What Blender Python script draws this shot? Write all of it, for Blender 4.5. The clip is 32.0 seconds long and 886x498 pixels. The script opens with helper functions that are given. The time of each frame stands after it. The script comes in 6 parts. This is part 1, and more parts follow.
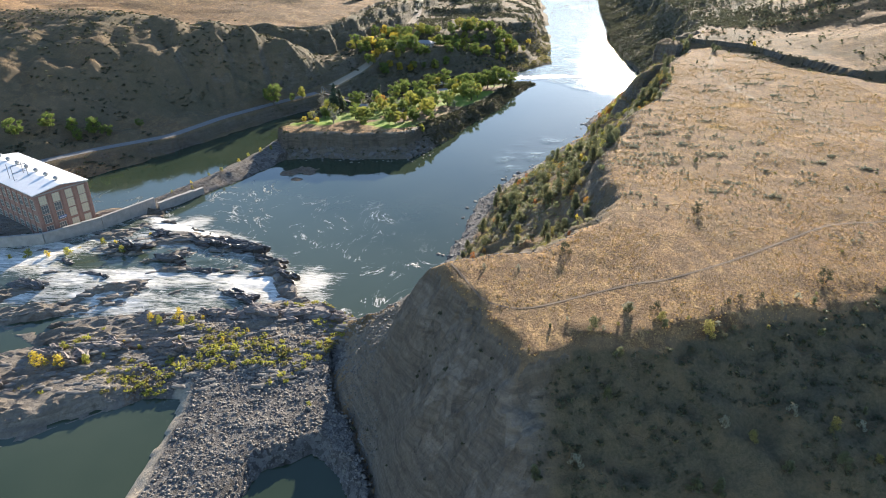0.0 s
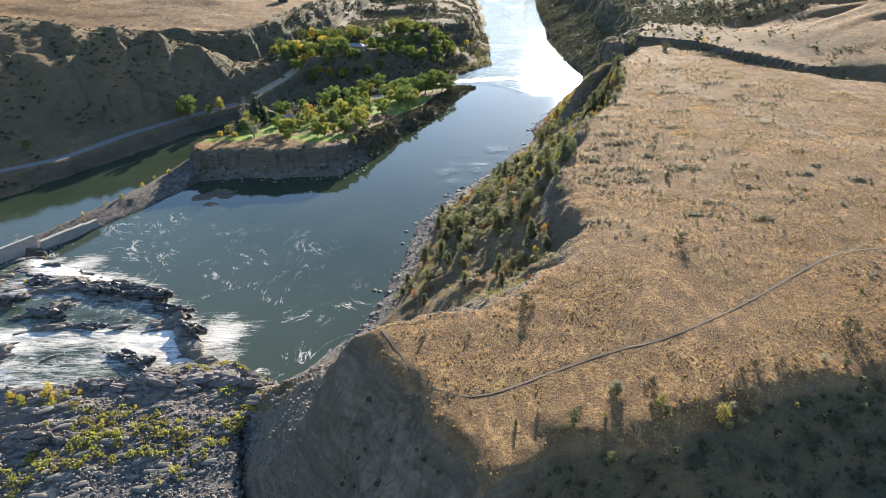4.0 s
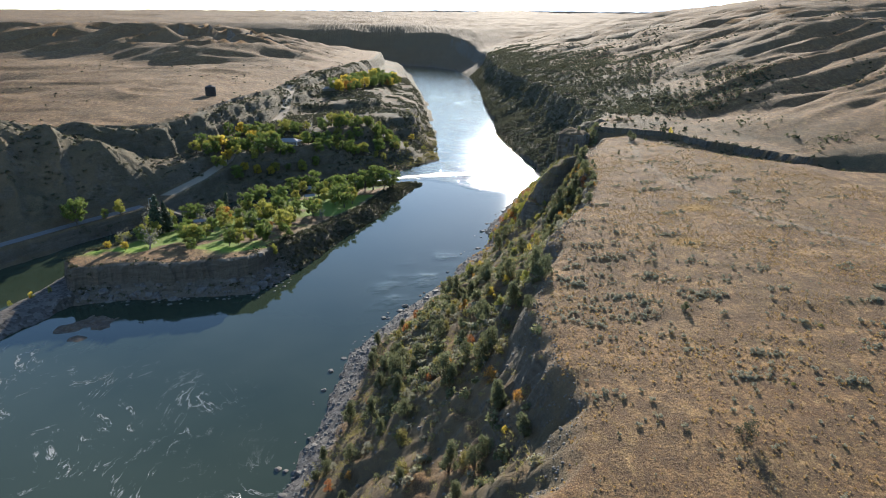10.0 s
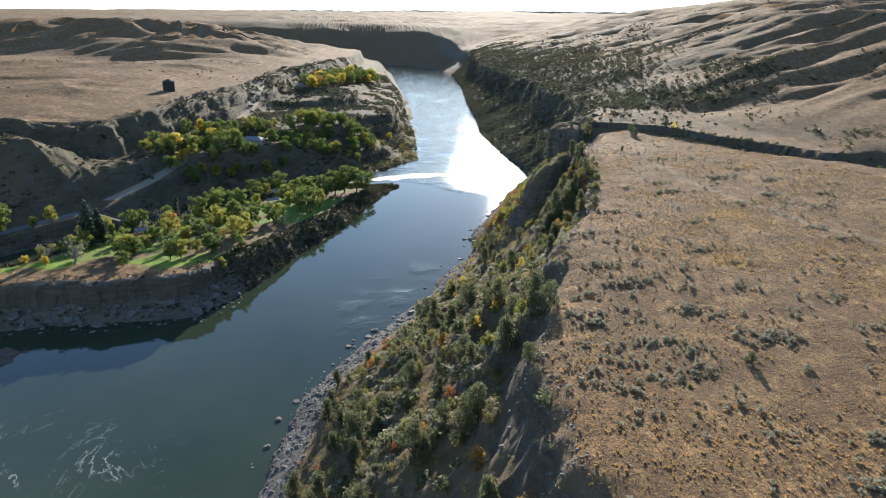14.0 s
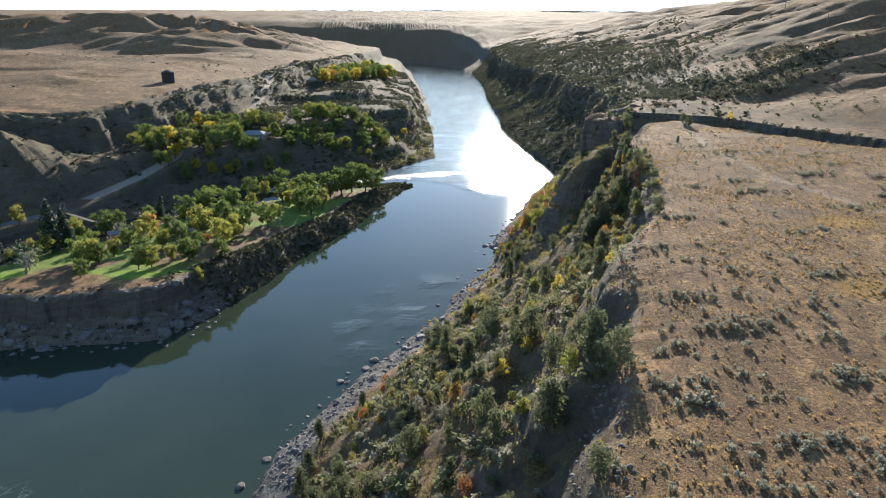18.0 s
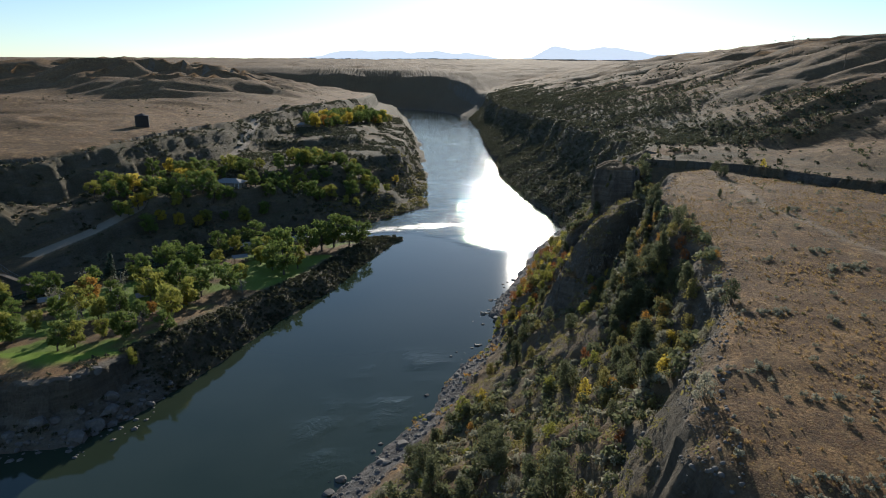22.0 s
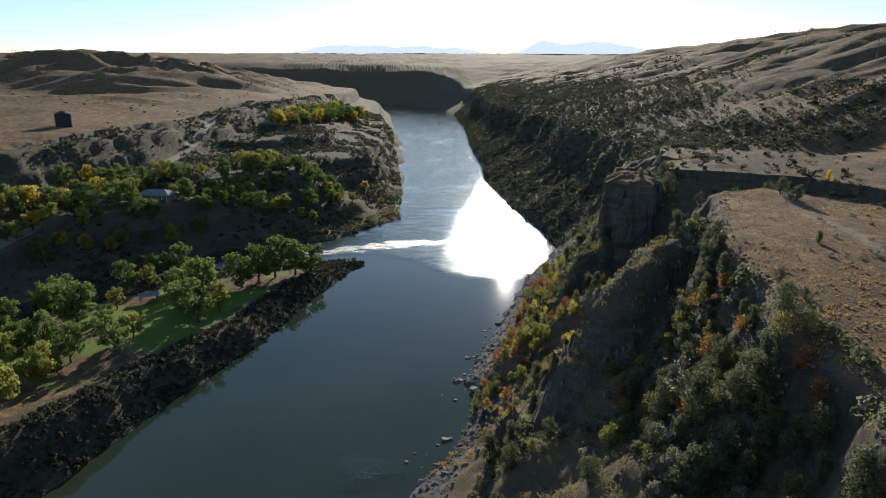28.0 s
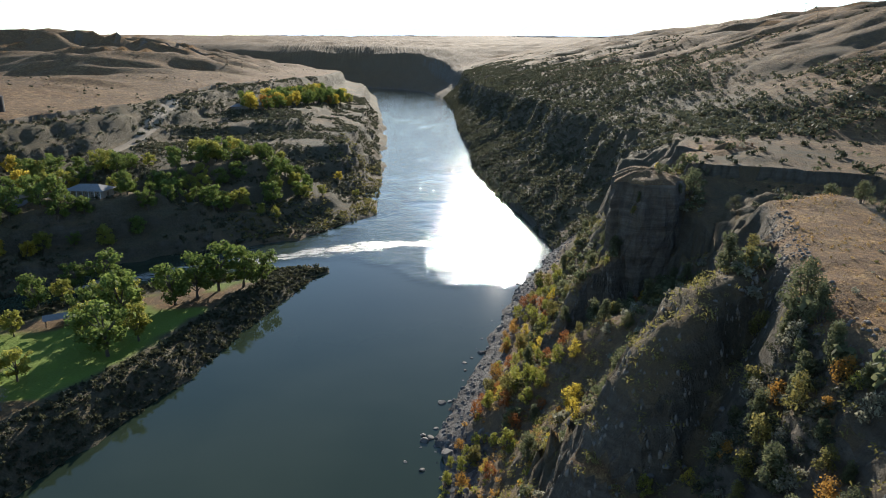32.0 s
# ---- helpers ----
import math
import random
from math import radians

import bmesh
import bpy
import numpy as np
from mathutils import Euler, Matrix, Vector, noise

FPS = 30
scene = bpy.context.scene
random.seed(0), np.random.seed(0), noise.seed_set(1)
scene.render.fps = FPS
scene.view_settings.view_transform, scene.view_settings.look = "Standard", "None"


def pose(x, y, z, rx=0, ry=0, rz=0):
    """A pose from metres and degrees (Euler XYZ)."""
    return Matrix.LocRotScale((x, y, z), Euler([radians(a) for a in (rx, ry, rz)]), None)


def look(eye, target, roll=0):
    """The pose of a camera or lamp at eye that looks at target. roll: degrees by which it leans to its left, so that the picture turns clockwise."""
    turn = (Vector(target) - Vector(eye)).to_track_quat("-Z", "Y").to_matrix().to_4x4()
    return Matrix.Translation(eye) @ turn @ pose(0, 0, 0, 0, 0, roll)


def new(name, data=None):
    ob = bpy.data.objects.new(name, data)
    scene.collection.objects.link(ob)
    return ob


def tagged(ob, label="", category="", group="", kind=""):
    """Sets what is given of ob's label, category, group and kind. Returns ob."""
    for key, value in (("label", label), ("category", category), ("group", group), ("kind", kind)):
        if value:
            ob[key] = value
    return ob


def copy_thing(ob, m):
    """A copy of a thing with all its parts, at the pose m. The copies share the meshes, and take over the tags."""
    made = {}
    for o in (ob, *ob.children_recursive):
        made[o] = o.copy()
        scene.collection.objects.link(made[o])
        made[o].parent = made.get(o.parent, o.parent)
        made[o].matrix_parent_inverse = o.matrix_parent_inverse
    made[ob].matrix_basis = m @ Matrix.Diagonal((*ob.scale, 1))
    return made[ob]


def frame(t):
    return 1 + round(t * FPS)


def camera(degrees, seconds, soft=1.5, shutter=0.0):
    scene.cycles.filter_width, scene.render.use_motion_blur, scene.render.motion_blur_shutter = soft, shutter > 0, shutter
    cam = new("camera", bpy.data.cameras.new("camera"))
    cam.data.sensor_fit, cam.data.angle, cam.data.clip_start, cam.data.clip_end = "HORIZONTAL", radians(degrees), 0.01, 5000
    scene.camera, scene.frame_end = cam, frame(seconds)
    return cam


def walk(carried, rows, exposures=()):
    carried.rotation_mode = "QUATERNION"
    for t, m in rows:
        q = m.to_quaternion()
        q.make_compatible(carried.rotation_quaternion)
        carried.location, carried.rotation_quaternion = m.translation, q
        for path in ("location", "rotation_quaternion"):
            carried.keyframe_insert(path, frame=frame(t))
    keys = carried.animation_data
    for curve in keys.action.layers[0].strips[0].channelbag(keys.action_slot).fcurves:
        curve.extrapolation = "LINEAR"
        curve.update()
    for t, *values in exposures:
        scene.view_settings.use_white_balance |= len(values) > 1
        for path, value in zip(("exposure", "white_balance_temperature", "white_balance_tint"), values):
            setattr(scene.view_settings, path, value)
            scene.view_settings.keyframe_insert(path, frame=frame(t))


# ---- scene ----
cam = camera(68.0, 32.0, 0.95)
PATH = [
    (0.0, (-0.68, -42.38, 121.16), (-9.15, 46.60, 76.33), 0.06),
    (0.5, (-0.98, -38.09, 120.55), (-8.20, 50.99, 75.69), 0.03),
    (1.0, (-1.19, -33.49, 119.90), (-7.65, 55.67, 75.08), 0.01),
    (1.5, (-1.31, -28.75, 119.28), (-7.01, 60.46, 74.46), -0.01),
    (2.0, (-1.43, -23.80, 118.58), (-5.12, 65.51, 73.76), -0.01),
    (2.5, (-1.24, -19.27, 117.72), (-3.86, 70.08, 72.89), -0.09),
    (4.5, (0.20, 0.00, 113.63), (0.20, 89.81, 69.66), -0.15),
    (5.0, (0.40, 5.29, 112.67), (0.58, 96.12, 70.84), -0.14),
    (5.5, (0.86, 10.19, 111.47), (1.04, 101.70, 71.13), -0.16),
    (6.0, (1.41, 15.47, 110.42), (1.79, 107.42, 71.12), -0.15),
    (6.5, (1.95, 20.44, 109.42), (2.60, 113.13, 71.91), -0.18),
    (7.0, (2.58, 25.83, 108.51), (3.44, 119.67, 73.97), -0.24),
    (7.5, (3.06, 30.70, 107.66), (4.64, 125.32, 75.33), -0.33),
    (8.0, (3.53, 35.42, 106.74), (6.26, 130.18, 74.90), -0.24),
    (8.5, (4.11, 40.02, 105.52), (7.52, 134.79, 73.80), 0.01),
    (9.0, (4.65, 44.79, 104.36), (9.38, 139.53, 72.71), 0.02),
    (9.5, (5.23, 49.69, 103.38), (11.23, 144.38, 71.81), 0.07),
    (10.0, (5.83, 54.43, 102.60), (12.58, 149.08, 71.05), 0.06),
    (10.5, (6.35, 59.00, 101.84), (14.22, 153.57, 70.30), 0.04),
    (11.0, (6.92, 63.77, 101.05), (15.63, 158.27, 69.53), 0.13),
    (11.5, (7.61, 68.54, 100.09), (16.60, 163.01, 68.54), 0.18),
    (12.0, (8.27, 73.48, 99.07), (17.34, 167.95, 67.53), 0.23),
    (12.5, (9.12, 78.08, 98.11), (18.22, 172.54, 66.59), 0.29),
    (13.0, (9.82, 82.89, 97.07), (18.91, 177.35, 65.52), 0.24),
    (13.5, (10.55, 87.82, 95.79), (19.71, 182.29, 64.31), 0.18),
    (15.5, (12.80, 108.43, 88.83), (21.94, 203.01, 57.66), -0.27),
    (16.0, (13.58, 113.44, 87.53), (21.68, 208.11, 56.35), -0.23),
    (16.5, (14.27, 118.29, 86.64), (21.17, 213.04, 55.43), -0.23),
    (17.0, (14.83, 122.88, 85.80), (21.33, 217.67, 54.60), -0.19),
    (17.5, (15.33, 127.41, 84.94), (21.59, 222.22, 53.75), -0.06),
    (18.0, (15.86, 132.09, 84.10), (22.19, 226.89, 52.92), -0.02),
    (18.5, (16.25, 137.06, 83.30), (22.70, 232.36, 53.68), 0.10),
    (19.0, (16.69, 141.88, 82.27), (23.25, 237.73, 54.51), 0.17),
    (19.5, (17.26, 146.88, 81.06), (23.88, 243.25, 55.18), 0.24),
    (20.0, (17.92, 151.88, 80.22), (24.59, 248.61, 55.77), 0.24),
    (20.5, (18.50, 156.66, 79.99), (25.26, 253.40, 55.56), 0.17),
    (21.0, (19.05, 161.20, 80.16), (25.89, 257.90, 55.64), 0.16),
    (21.5, (19.80, 165.60, 80.29), (26.62, 262.28, 55.67), 0.10),
    (22.0, (20.43, 170.74, 80.27), (27.34, 267.40, 55.56), 0.08),
    (22.5, (21.30, 175.79, 80.20), (28.20, 272.42, 55.40), 0.05),
    (23.0, (22.20, 180.96, 80.24), (29.15, 277.58, 55.41), 0.12),
    (23.5, (23.20, 185.85, 80.24), (30.18, 282.46, 55.37), 0.11),
    (24.0, (24.04, 191.19, 80.41), (31.11, 287.78, 55.53), 0.06),
    (24.5, (25.06, 196.13, 80.32), (32.10, 292.71, 55.37), 0.01),
    (25.0, (25.98, 201.56, 80.11), (33.12, 298.14, 55.18), 0.06),
    (25.5, (26.99, 206.49, 79.69), (34.30, 303.05, 54.74), 0.03),
    (27.5, (31.85, 227.02, 78.17), (40.12, 323.47, 53.09), -0.06),
    (28.0, (32.92, 232.30, 77.81), (41.47, 328.65, 52.48), -0.05),
    (28.5, (34.06, 237.05, 77.33), (43.17, 333.32, 51.86), -0.07),
    (29.0, (35.18, 242.26, 77.00), (44.59, 338.48, 51.43), -0.05),
    (29.5, (36.57, 247.15, 76.70), (45.89, 343.35, 51.05), -0.09),
    (30.0, (37.86, 252.24, 76.43), (47.15, 348.27, 50.15), -0.06),
    (30.5, (39.42, 257.18, 76.20), (48.67, 352.99, 49.07), -0.12),
    (31.0, (40.36, 262.22, 75.59), (49.69, 357.95, 48.26), -0.09),
    (31.5, (41.29, 266.81, 75.21), (50.77, 362.50, 47.72), 0.10),
    (32.0, (42.16, 271.42, 75.06), (51.82, 367.05, 47.45), -0.05),
]
walk(cam, [(t, look(eye, target, roll)) for t, eye, target, roll in PATH],
     [(0.0, 1.78, 6400, 12), (5.0, 1.62, 6300, 11), (7.0, 1.4, 6050, 10), (9.0, 1.22, 5950, 10), (13.0, 1.22, 5900, 10), (16.0, 1.3, 5900, 10), (18.0, 1.3, 5900, 10), (19.0, 0.95, 5900, 9), (20.0, 0.32, 5900, 9),
      (21.0, 0.24, 5900, 9), (25.0, 0.24, 5900, 9), (29.0, 0.46, 5950, 9), (32.0, 0.82, 6000, 9)])
# ------------------------------------------------------------------ light
SUN_AZ, SUN_EL = 10.8, 15.5          # degrees: east of the view axis +y, above the horizon
world = bpy.data.worlds.new("sky")
scene.world = world
world.use_nodes = True
wn = world.node_tree
sky = wn.nodes.new("ShaderNodeTexSky")
sky.sky_type = "NISHITA"
sky.sun_disc = False
sky.sun_elevation = radians(SUN_EL)
sky.sun_rotation = radians(SUN_AZ)
sky.air_density, sky.dust_density, sky.ozone_density = 0.95, 0.12, 2.2
tint = wn.nodes.new("ShaderNodeMix")
tint.data_type, tint.blend_type = "RGBA", "MULTIPLY"
tint.inputs[0].default_value, tint.inputs[7].default_value = 1.0, (0.98, 0.98, 1.0, 1)
wn.links.new(sky.outputs[0], tint.inputs[6])
wn.links.new(tint.outputs[2], wn.nodes["Background"].inputs[0])
wn.nodes["Background"].inputs[1].default_value = 0.105
sun = new("sun", bpy.data.lights.new("sun", "SUN"))
sun.data.energy, sun.data.angle, sun.data.color = 5.0, radians(0.53), (1.0, 0.88, 0.71)
_d = Vector((math.sin(radians(SUN_AZ)) * math.cos(radians(SUN_EL)), math.cos(radians(SUN_AZ)) * math.cos(radians(SUN_EL)), math.sin(radians(SUN_EL))))
sun.matrix_world = look(_d * 500, (0, 0, 0))


# ------------------------------------------------------------------ materials
def mat(name):
    m = bpy.data.materials.new(name)
    m.use_nodes = True
    return m, m.node_tree, m.node_tree.nodes["Principled BSDF"]


def nd(tree, kind, **values):
    n = tree.nodes.new("ShaderNode" + kind)
    for k, v in values.items():
        n.inputs[k.replace("_", " ")].default_value = v
    return n


def ramp(tree, fac, stops, mode="LINEAR"):
    n = tree.nodes.new("ShaderNodeValToRGB")
    n.color_ramp.interpolation = mode
    el = n.color_ramp.elements
    while len(el) < len(stops):
        el.new(0.5)
    for e, (p, c) in zip(el, stops):
        e.position = p
        e.color = (c, c, c, 1) if not isinstance(c, tuple) else (*c, 1)
    tree.links.new(fac, n.inputs[0])
    return n.outputs[0]


def mixc(tree, fac, a, b, mode="MIX"):
    n = tree.nodes.new("ShaderNodeMix")
    n.data_type, n.blend_type = "RGBA", mode
    for sock, v in ((n.inputs[0], fac), (n.inputs[6], a), (n.inputs[7], b)):
        if hasattr(v, "is_linked"):
            tree.links.new(v, sock)
        elif isinstance(v, tuple):
            sock.default_value = (*v, 1)
        else:
            sock.default_value = v
    return n.outputs[2]


def math_node(tree, op, a, b=0.0):
    n = tree.nodes.new("ShaderNodeMath")
    n.operation = op
    for sock, v in ((n.inputs[0], a), (n.inputs[1], b)):
        if hasattr(v, "is_linked"):
            tree.links.new(v, sock)
        else:
            sock.default_value = v
    return n.outputs[0]


def noise_tex(tree, scale, detail=4.0, rough=0.6, stretch=None, distort=0.0):
    g = tree.nodes.new("ShaderNodeNewGeometry")
    vec = g.outputs["Position"]
    if stretch:
        mp = tree.nodes.new("ShaderNodeMapping")
        mp.inputs["Scale"].default_value = stretch
        tree.links.new(vec, mp.inputs[0])
        vec = mp.outputs[0]
    n = nd(tree, "TexNoise", Scale=scale, Detail=detail, Roughness=rough, Distortion=distort)
    tree.links.new(vec, n.inputs["Vector"])
    return n.outputs["Fac"]


def bump(tree, shader, height, strength=0.5, dist=0.3, normal=None):
    b = nd(tree, "Bump", Strength=strength, Distance=dist)
    tree.links.new(height, b.inputs["Height"])
    if normal:
        tree.links.new(normal, b.inputs["Normal"])
    tree.links.new(b.outputs[0], shader.inputs["Normal"])
    return b.outputs[0]


def attr(tree, name):
    n = tree.nodes.new("ShaderNodeAttribute")
    n.attribute_name = name
    return n.outputs["Fac"]


def plain(name, a, b, scale=1.0, rough=0.8, metal=0.0, bumps=0.3, dist=0.05, stretch=None):
    """A surface that wavers between two colours at two sizes of grain."""
    m, t, s = mat(name)
    f = noise_tex(t, scale, 5, 0.65, stretch)
    g = noise_tex(t, scale * 9, 3, 0.6, stretch)
    c = mixc(t, ramp(t, f, [(0.35, 0.0), (0.65, 1.0)]), a, b)
    c = mixc(t, math_node(t, "MULTIPLY", g, 0.5), c, tuple(0.55 * v for v in a), "MIX")
    t.links.new(c, s.inputs["Base Color"])
    s.inputs["Roughness"].default_value, s.inputs["Metallic"].default_value = rough, metal
    if bumps:
        bump(t, s, math_node(t, "ADD", f, g), bumps, dist)
    return m


def ground_material():
    m, t, s = mat("ground")
    L = t.links
    # dry grass: straw, ochre and grey-brown patches with fine tufts
    big = noise_tex(t, 0.018, 5, 0.62)
    mid = noise_tex(t, 0.16, 5, 0.65)
    fine = noise_tex(t, 1.5, 5, 0.7)
    tuft = noise_tex(t, 5.5, 3, 0.7)
    grass = mixc(t, ramp(t, big, [(0.38, 0.0), (0.62, 1.0)]), (0.285, 0.150, 0.058), (0.395, 0.240, 0.105))
    grass = mixc(t, ramp(t, mid, [(0.42, 0.0), (0.64, 1.0)]), grass, (0.185, 0.095, 0.042))
    patch = noise_tex(t, 0.055, 6, 0.7, None, 0.8)
    grass = mixc(t, ramp(t, patch, [(0.49, 0.0), (0.60, 0.8)]), grass, (0.175, 0.112, 0.050))
    grass = mixc(t, ramp(t, patch, [(0.30, 0.6), (0.42, 0.0)]), grass, (0.36, 0.20, 0.065))
    clump = noise_tex(t, 0.42, 6, 0.72, (1.0, 0.55, 1.0), 0.6)
    grass = mixc(t, ramp(t, clump, [(0.46, 0.0), (0.56, 0.85)]), grass, (0.115, 0.066, 0.036))
    grass = mixc(t, ramp(t, clump, [(0.33, 0.8), (0.44, 0.0)]), grass, (0.46, 0.29, 0.12))
    grass = mixc(t, ramp(t, fine, [(0.46, 0.0), (0.60, 0.75)]), grass, (0.105, 0.066, 0.036))
    grass = mixc(t, ramp(t, tuft, [(0.5, 0.0), (0.75, 0.35)]), grass, (0.52, 0.36, 0.155))
    grain = noise_tex(t, 3.6, 5, 0.75, (1.0, 0.7, 1.0))
    grass = mixc(t, ramp(t, grain, [(0.50, 0.0), (0.62, 0.7)]), grass, (0.10, 0.062, 0.034))
    grass = mixc(t, ramp(t, grain, [(0.34, 0.55), (0.45, 0.0)]), grass, (0.50, 0.32, 0.115))
    # rock and scree: grey sandstone with brown beds
    strata = noise_tex(t, 0.35, 5, 0.7, (0.25, 0.25, 2.2), 0.6)
    crack = noise_tex(t, 0.9, 6, 0.75, (1.2, 1.2, 0.55))
    rock = mixc(t, ramp(t, strata, [(0.36, 0.0), (0.64, 1.0)]), (0.140, 0.117, 0.090), (0.245, 0.208, 0.162))
    rock = mixc(t, ramp(t, crack, [(0.48, 0.0), (0.66, 0.7)]), rock, (0.11, 0.096, 0.08))
    soil = mixc(t, fine, (0.21, 0.155, 0.095), (0.12, 0.09, 0.058))
    geo = t.nodes.new("ShaderNodeNewGeometry")
    sep = t.nodes.new("ShaderNodeSeparateXYZ")
    L.new(geo.outputs["Normal"], sep.inputs[0])
    steep = ramp(t, math_node(t, "ADD", sep.outputs[2], math_node(t, "MULTIPLY", math_node(t, "SUBTRACT", mid, 0.5), 0.35)), [(0.52, 1.0), (0.68, 0.0)])
    slope = ramp(t, math_node(t, "ADD", sep.outputs[2], math_node(t, "MULTIPLY", math_node(t, "SUBTRACT", mid, 0.5), 0.30)), [(0.80, 1.0), (0.93, 0.0)])
    col = mixc(t, math_node(t, "MULTIPLY", slope, 0.65), grass, soil)
    col = mixc(t, math_node(t, "MAXIMUM", steep, attr(t, "rock")), col, rock)
    grav_n = nd(t, "TexVoronoi", Scale=0.9)
    L.new(geo.outputs["Position"], grav_n.inputs["Vector"])
    sepc = t.nodes.new("ShaderNodeSeparateColor")
    L.new(grav_n.outputs["Color"], sepc.inputs[0])
    gravel = mixc(t, sepc.outputs[0], (0.060, 0.055, 0.050), (0.17, 0.157, 0.14))
    col = mixc(t, attr(t, "gravel"), col, gravel)
    lawn = mixc(t, fine, (0.13, 0.21, 0.020), (0.22, 0.31, 0.040))
    col = mixc(t, attr(t, "lawn"), col, lawn)
    scrub = mixc(t, ramp(t, fine, [(0.35, 0.0), (0.65, 1.0)]), (0.066, 0.062, 0.036), (0.130, 0.104, 0.062))
    col = mixc(t, math_node(t, "MULTIPLY", math_node(t, "MULTIPLY", attr(t, "scrub"), ramp(t, steep, [(0.0, 1.0), (1.0, 0.85)])), ramp(t, mid, [(0.30, 0.55), (0.52, 1.0)])), col, scrub)
    ochre = mixc(t, fine, (0.36, 0.22, 0.045), (0.26, 0.13, 0.03))
    col = mixc(t, math_node(t, "MULTIPLY", attr(t, "ochre"), 0.8), col, ochre)
    dirt = mixc(t, fine, (0.075, 0.05, 0.032), (0.12, 0.085, 0.055))
    col = mixc(t, attr(t, "dirt"), col, dirt)
    track = mixc(t, fine, (0.38, 0.31, 0.22), (0.48, 0.41, 0.31))
    col = mixc(t, math_node(t, "MULTIPLY", attr(t, "track"), 0.7), col, track)
    L.new(col, s.inputs["Base Color"])
    s.inputs["Roughness"].default_value = 0.95
    s.inputs["Specular IOR Level"].default_value = 0.15
    h = math_node(t, "ADD", math_node(t, "MULTIPLY", crack, 0.8), math_node(t, "ADD", math_node(t, "MULTIPLY", fine, 0.5), math_node(t, "MULTIPLY", tuft, 0.25)))
    craggy = noise_tex(t, 0.55, 7, 0.78, (1.3, 1.3, 0.5), 1.0)
    h = math_node(t, "ADD", h, math_node(t, "MULTIPLY", math_node(t, "MULTIPLY", craggy, 3.0), steep))
    bump(t, s, h, 0.95, 0.6)
    return m


def water_material():
    m, t, s = mat("river_water")
    L = t.links
    depth = noise_tex(t, 0.02, 3, 0.5)
    c = mixc(t, ramp(t, depth, [(0.35, 0.0), (0.65, 1.0)]), (0.026, 0.039, 0.023), (0.038, 0.051, 0.031))
    c = mixc(t, math_node(t, "MULTIPLY", attr(t, "foam"), 0.5), c, (0.058, 0.076, 0.054))
    # drifting foam streaks on the pool below the falls
    f1 = noise_tex(t, 0.042, 8, 0.62, (1.0, 0.6, 1.0), 2.2)
    f2 = noise_tex(t, 0.05, 5, 0.75, None, 0.8)
    f3 = noise_tex(t, 0.9, 6, 0.75, (0.6, 1.0, 1.0), 0.8)
    line = ramp(t, f1, [(0.478, 0.0), (0.50, 1.0), (0.522, 0.0)])
    line = ramp(t, math_node(t, "MULTIPLY", line, math_node(t, "ADD", f3, 0.5)), [(0.45, 0.0), (1.0, 0.8)])
    foam = math_node(t, "MULTIPLY", math_node(t, "MULTIPLY", line, ramp(t, f2, [(0.48, 0.0), (0.62, 1.0)])), attr(t, "foam"))
    white = ramp(t, math_node(t, "ADD", math_node(t, "MULTIPLY", attr(t, "white"), 0.42), noise_tex(t, 0.75, 8, 0.75, (0.16, 0.9, 1.0), 1.4)), [(0.67, 0.0), (0.98, 1.0)])
    foam = math_node(t, "MAXIMUM", foam, math_node(t, "MULTIPLY", white, ramp(t, attr(t, "white"), [(0.0, 0.0), (0.15, 1.0)])))
    c = mixc(t, foam, c, (0.84, 0.80, 0.72))
    L.new(c, s.inputs["Base Color"])
    L.new(ramp(t, foam, [(0.0, 0.035), (0.4, 0.6)]), s.inputs["Roughness"])
    s.inputs["IOR"].default_value = 1.333
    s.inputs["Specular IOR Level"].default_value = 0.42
    w1 = noise_tex(t, 0.30, 6, 0.62, (0.8, 0.6, 1.0), 0.5)
    w2 = noise_tex(t, 2.2, 3, 0.6)
    rough = attr(t, "chop")
    h = math_node(t, "MULTIPLY", math_node(t, "ADD", math_node(t, "MULTIPLY", w1, 0.55), math_node(t, "MULTIPLY", w2, 0.12)), math_node(t, "ADD", rough, 0.014))
    h = math_node(t, "ADD", h, math_node(t, "MULTIPLY", foam, 0.15))
    bump(t, s, h, 1.0, 0.6)
    return m


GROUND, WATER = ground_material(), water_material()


# ------------------------------------------------------------------ the plan of the valley
def lattice(ix, iy, seed):
    v = (ix * 374761393 + iy * 668265263 + seed * 974634541) & 0xFFFFFFFF
    v = ((v ^ (v >> 13)) * 1274126177) & 0xFFFFFFFF
    return ((v ^ (v >> 16)) & 0xFFFF) / 65535.0


def vnoise(x, y, seed=0):
    xi, yi = np.floor(x).astype(np.int64), np.floor(y).astype(np.int64)
    fx, fy = x - xi, y - yi
    fx, fy = fx * fx * fx * (fx * (fx * 6 - 15) + 10), fy * fy * fy * (fy * (fy * 6 - 15) + 10)
    a, b, c, d = (lattice(xi + i, yi + j, seed) for i, j in ((0, 0), (1, 0), (0, 1), (1, 1)))
    return (a * (1 - fx) + b * fx) * (1 - fy) + (c * (1 - fx) + d * fx) * fy


def fbm(x, y, size, octaves=4, seed=0, gain=0.5):
    """Noise about zero, from -1 to 1, with bumps of that many metres."""
    out, amp, total = 0.0, 1.0, 0.0
    for k in range(octaves):
        out = out + amp * (2 * vnoise(x / size * 2.03 ** k + 17.3 * k, y / size * 2.03 ** k - 9.1 * k, seed + k) - 1)
        total += amp
        amp *= gain
    return out / total


def step(a, b, v):
    w = np.clip((v - a) / (b - a), 0, 1)
    return w * w * (3 - 2 * w)


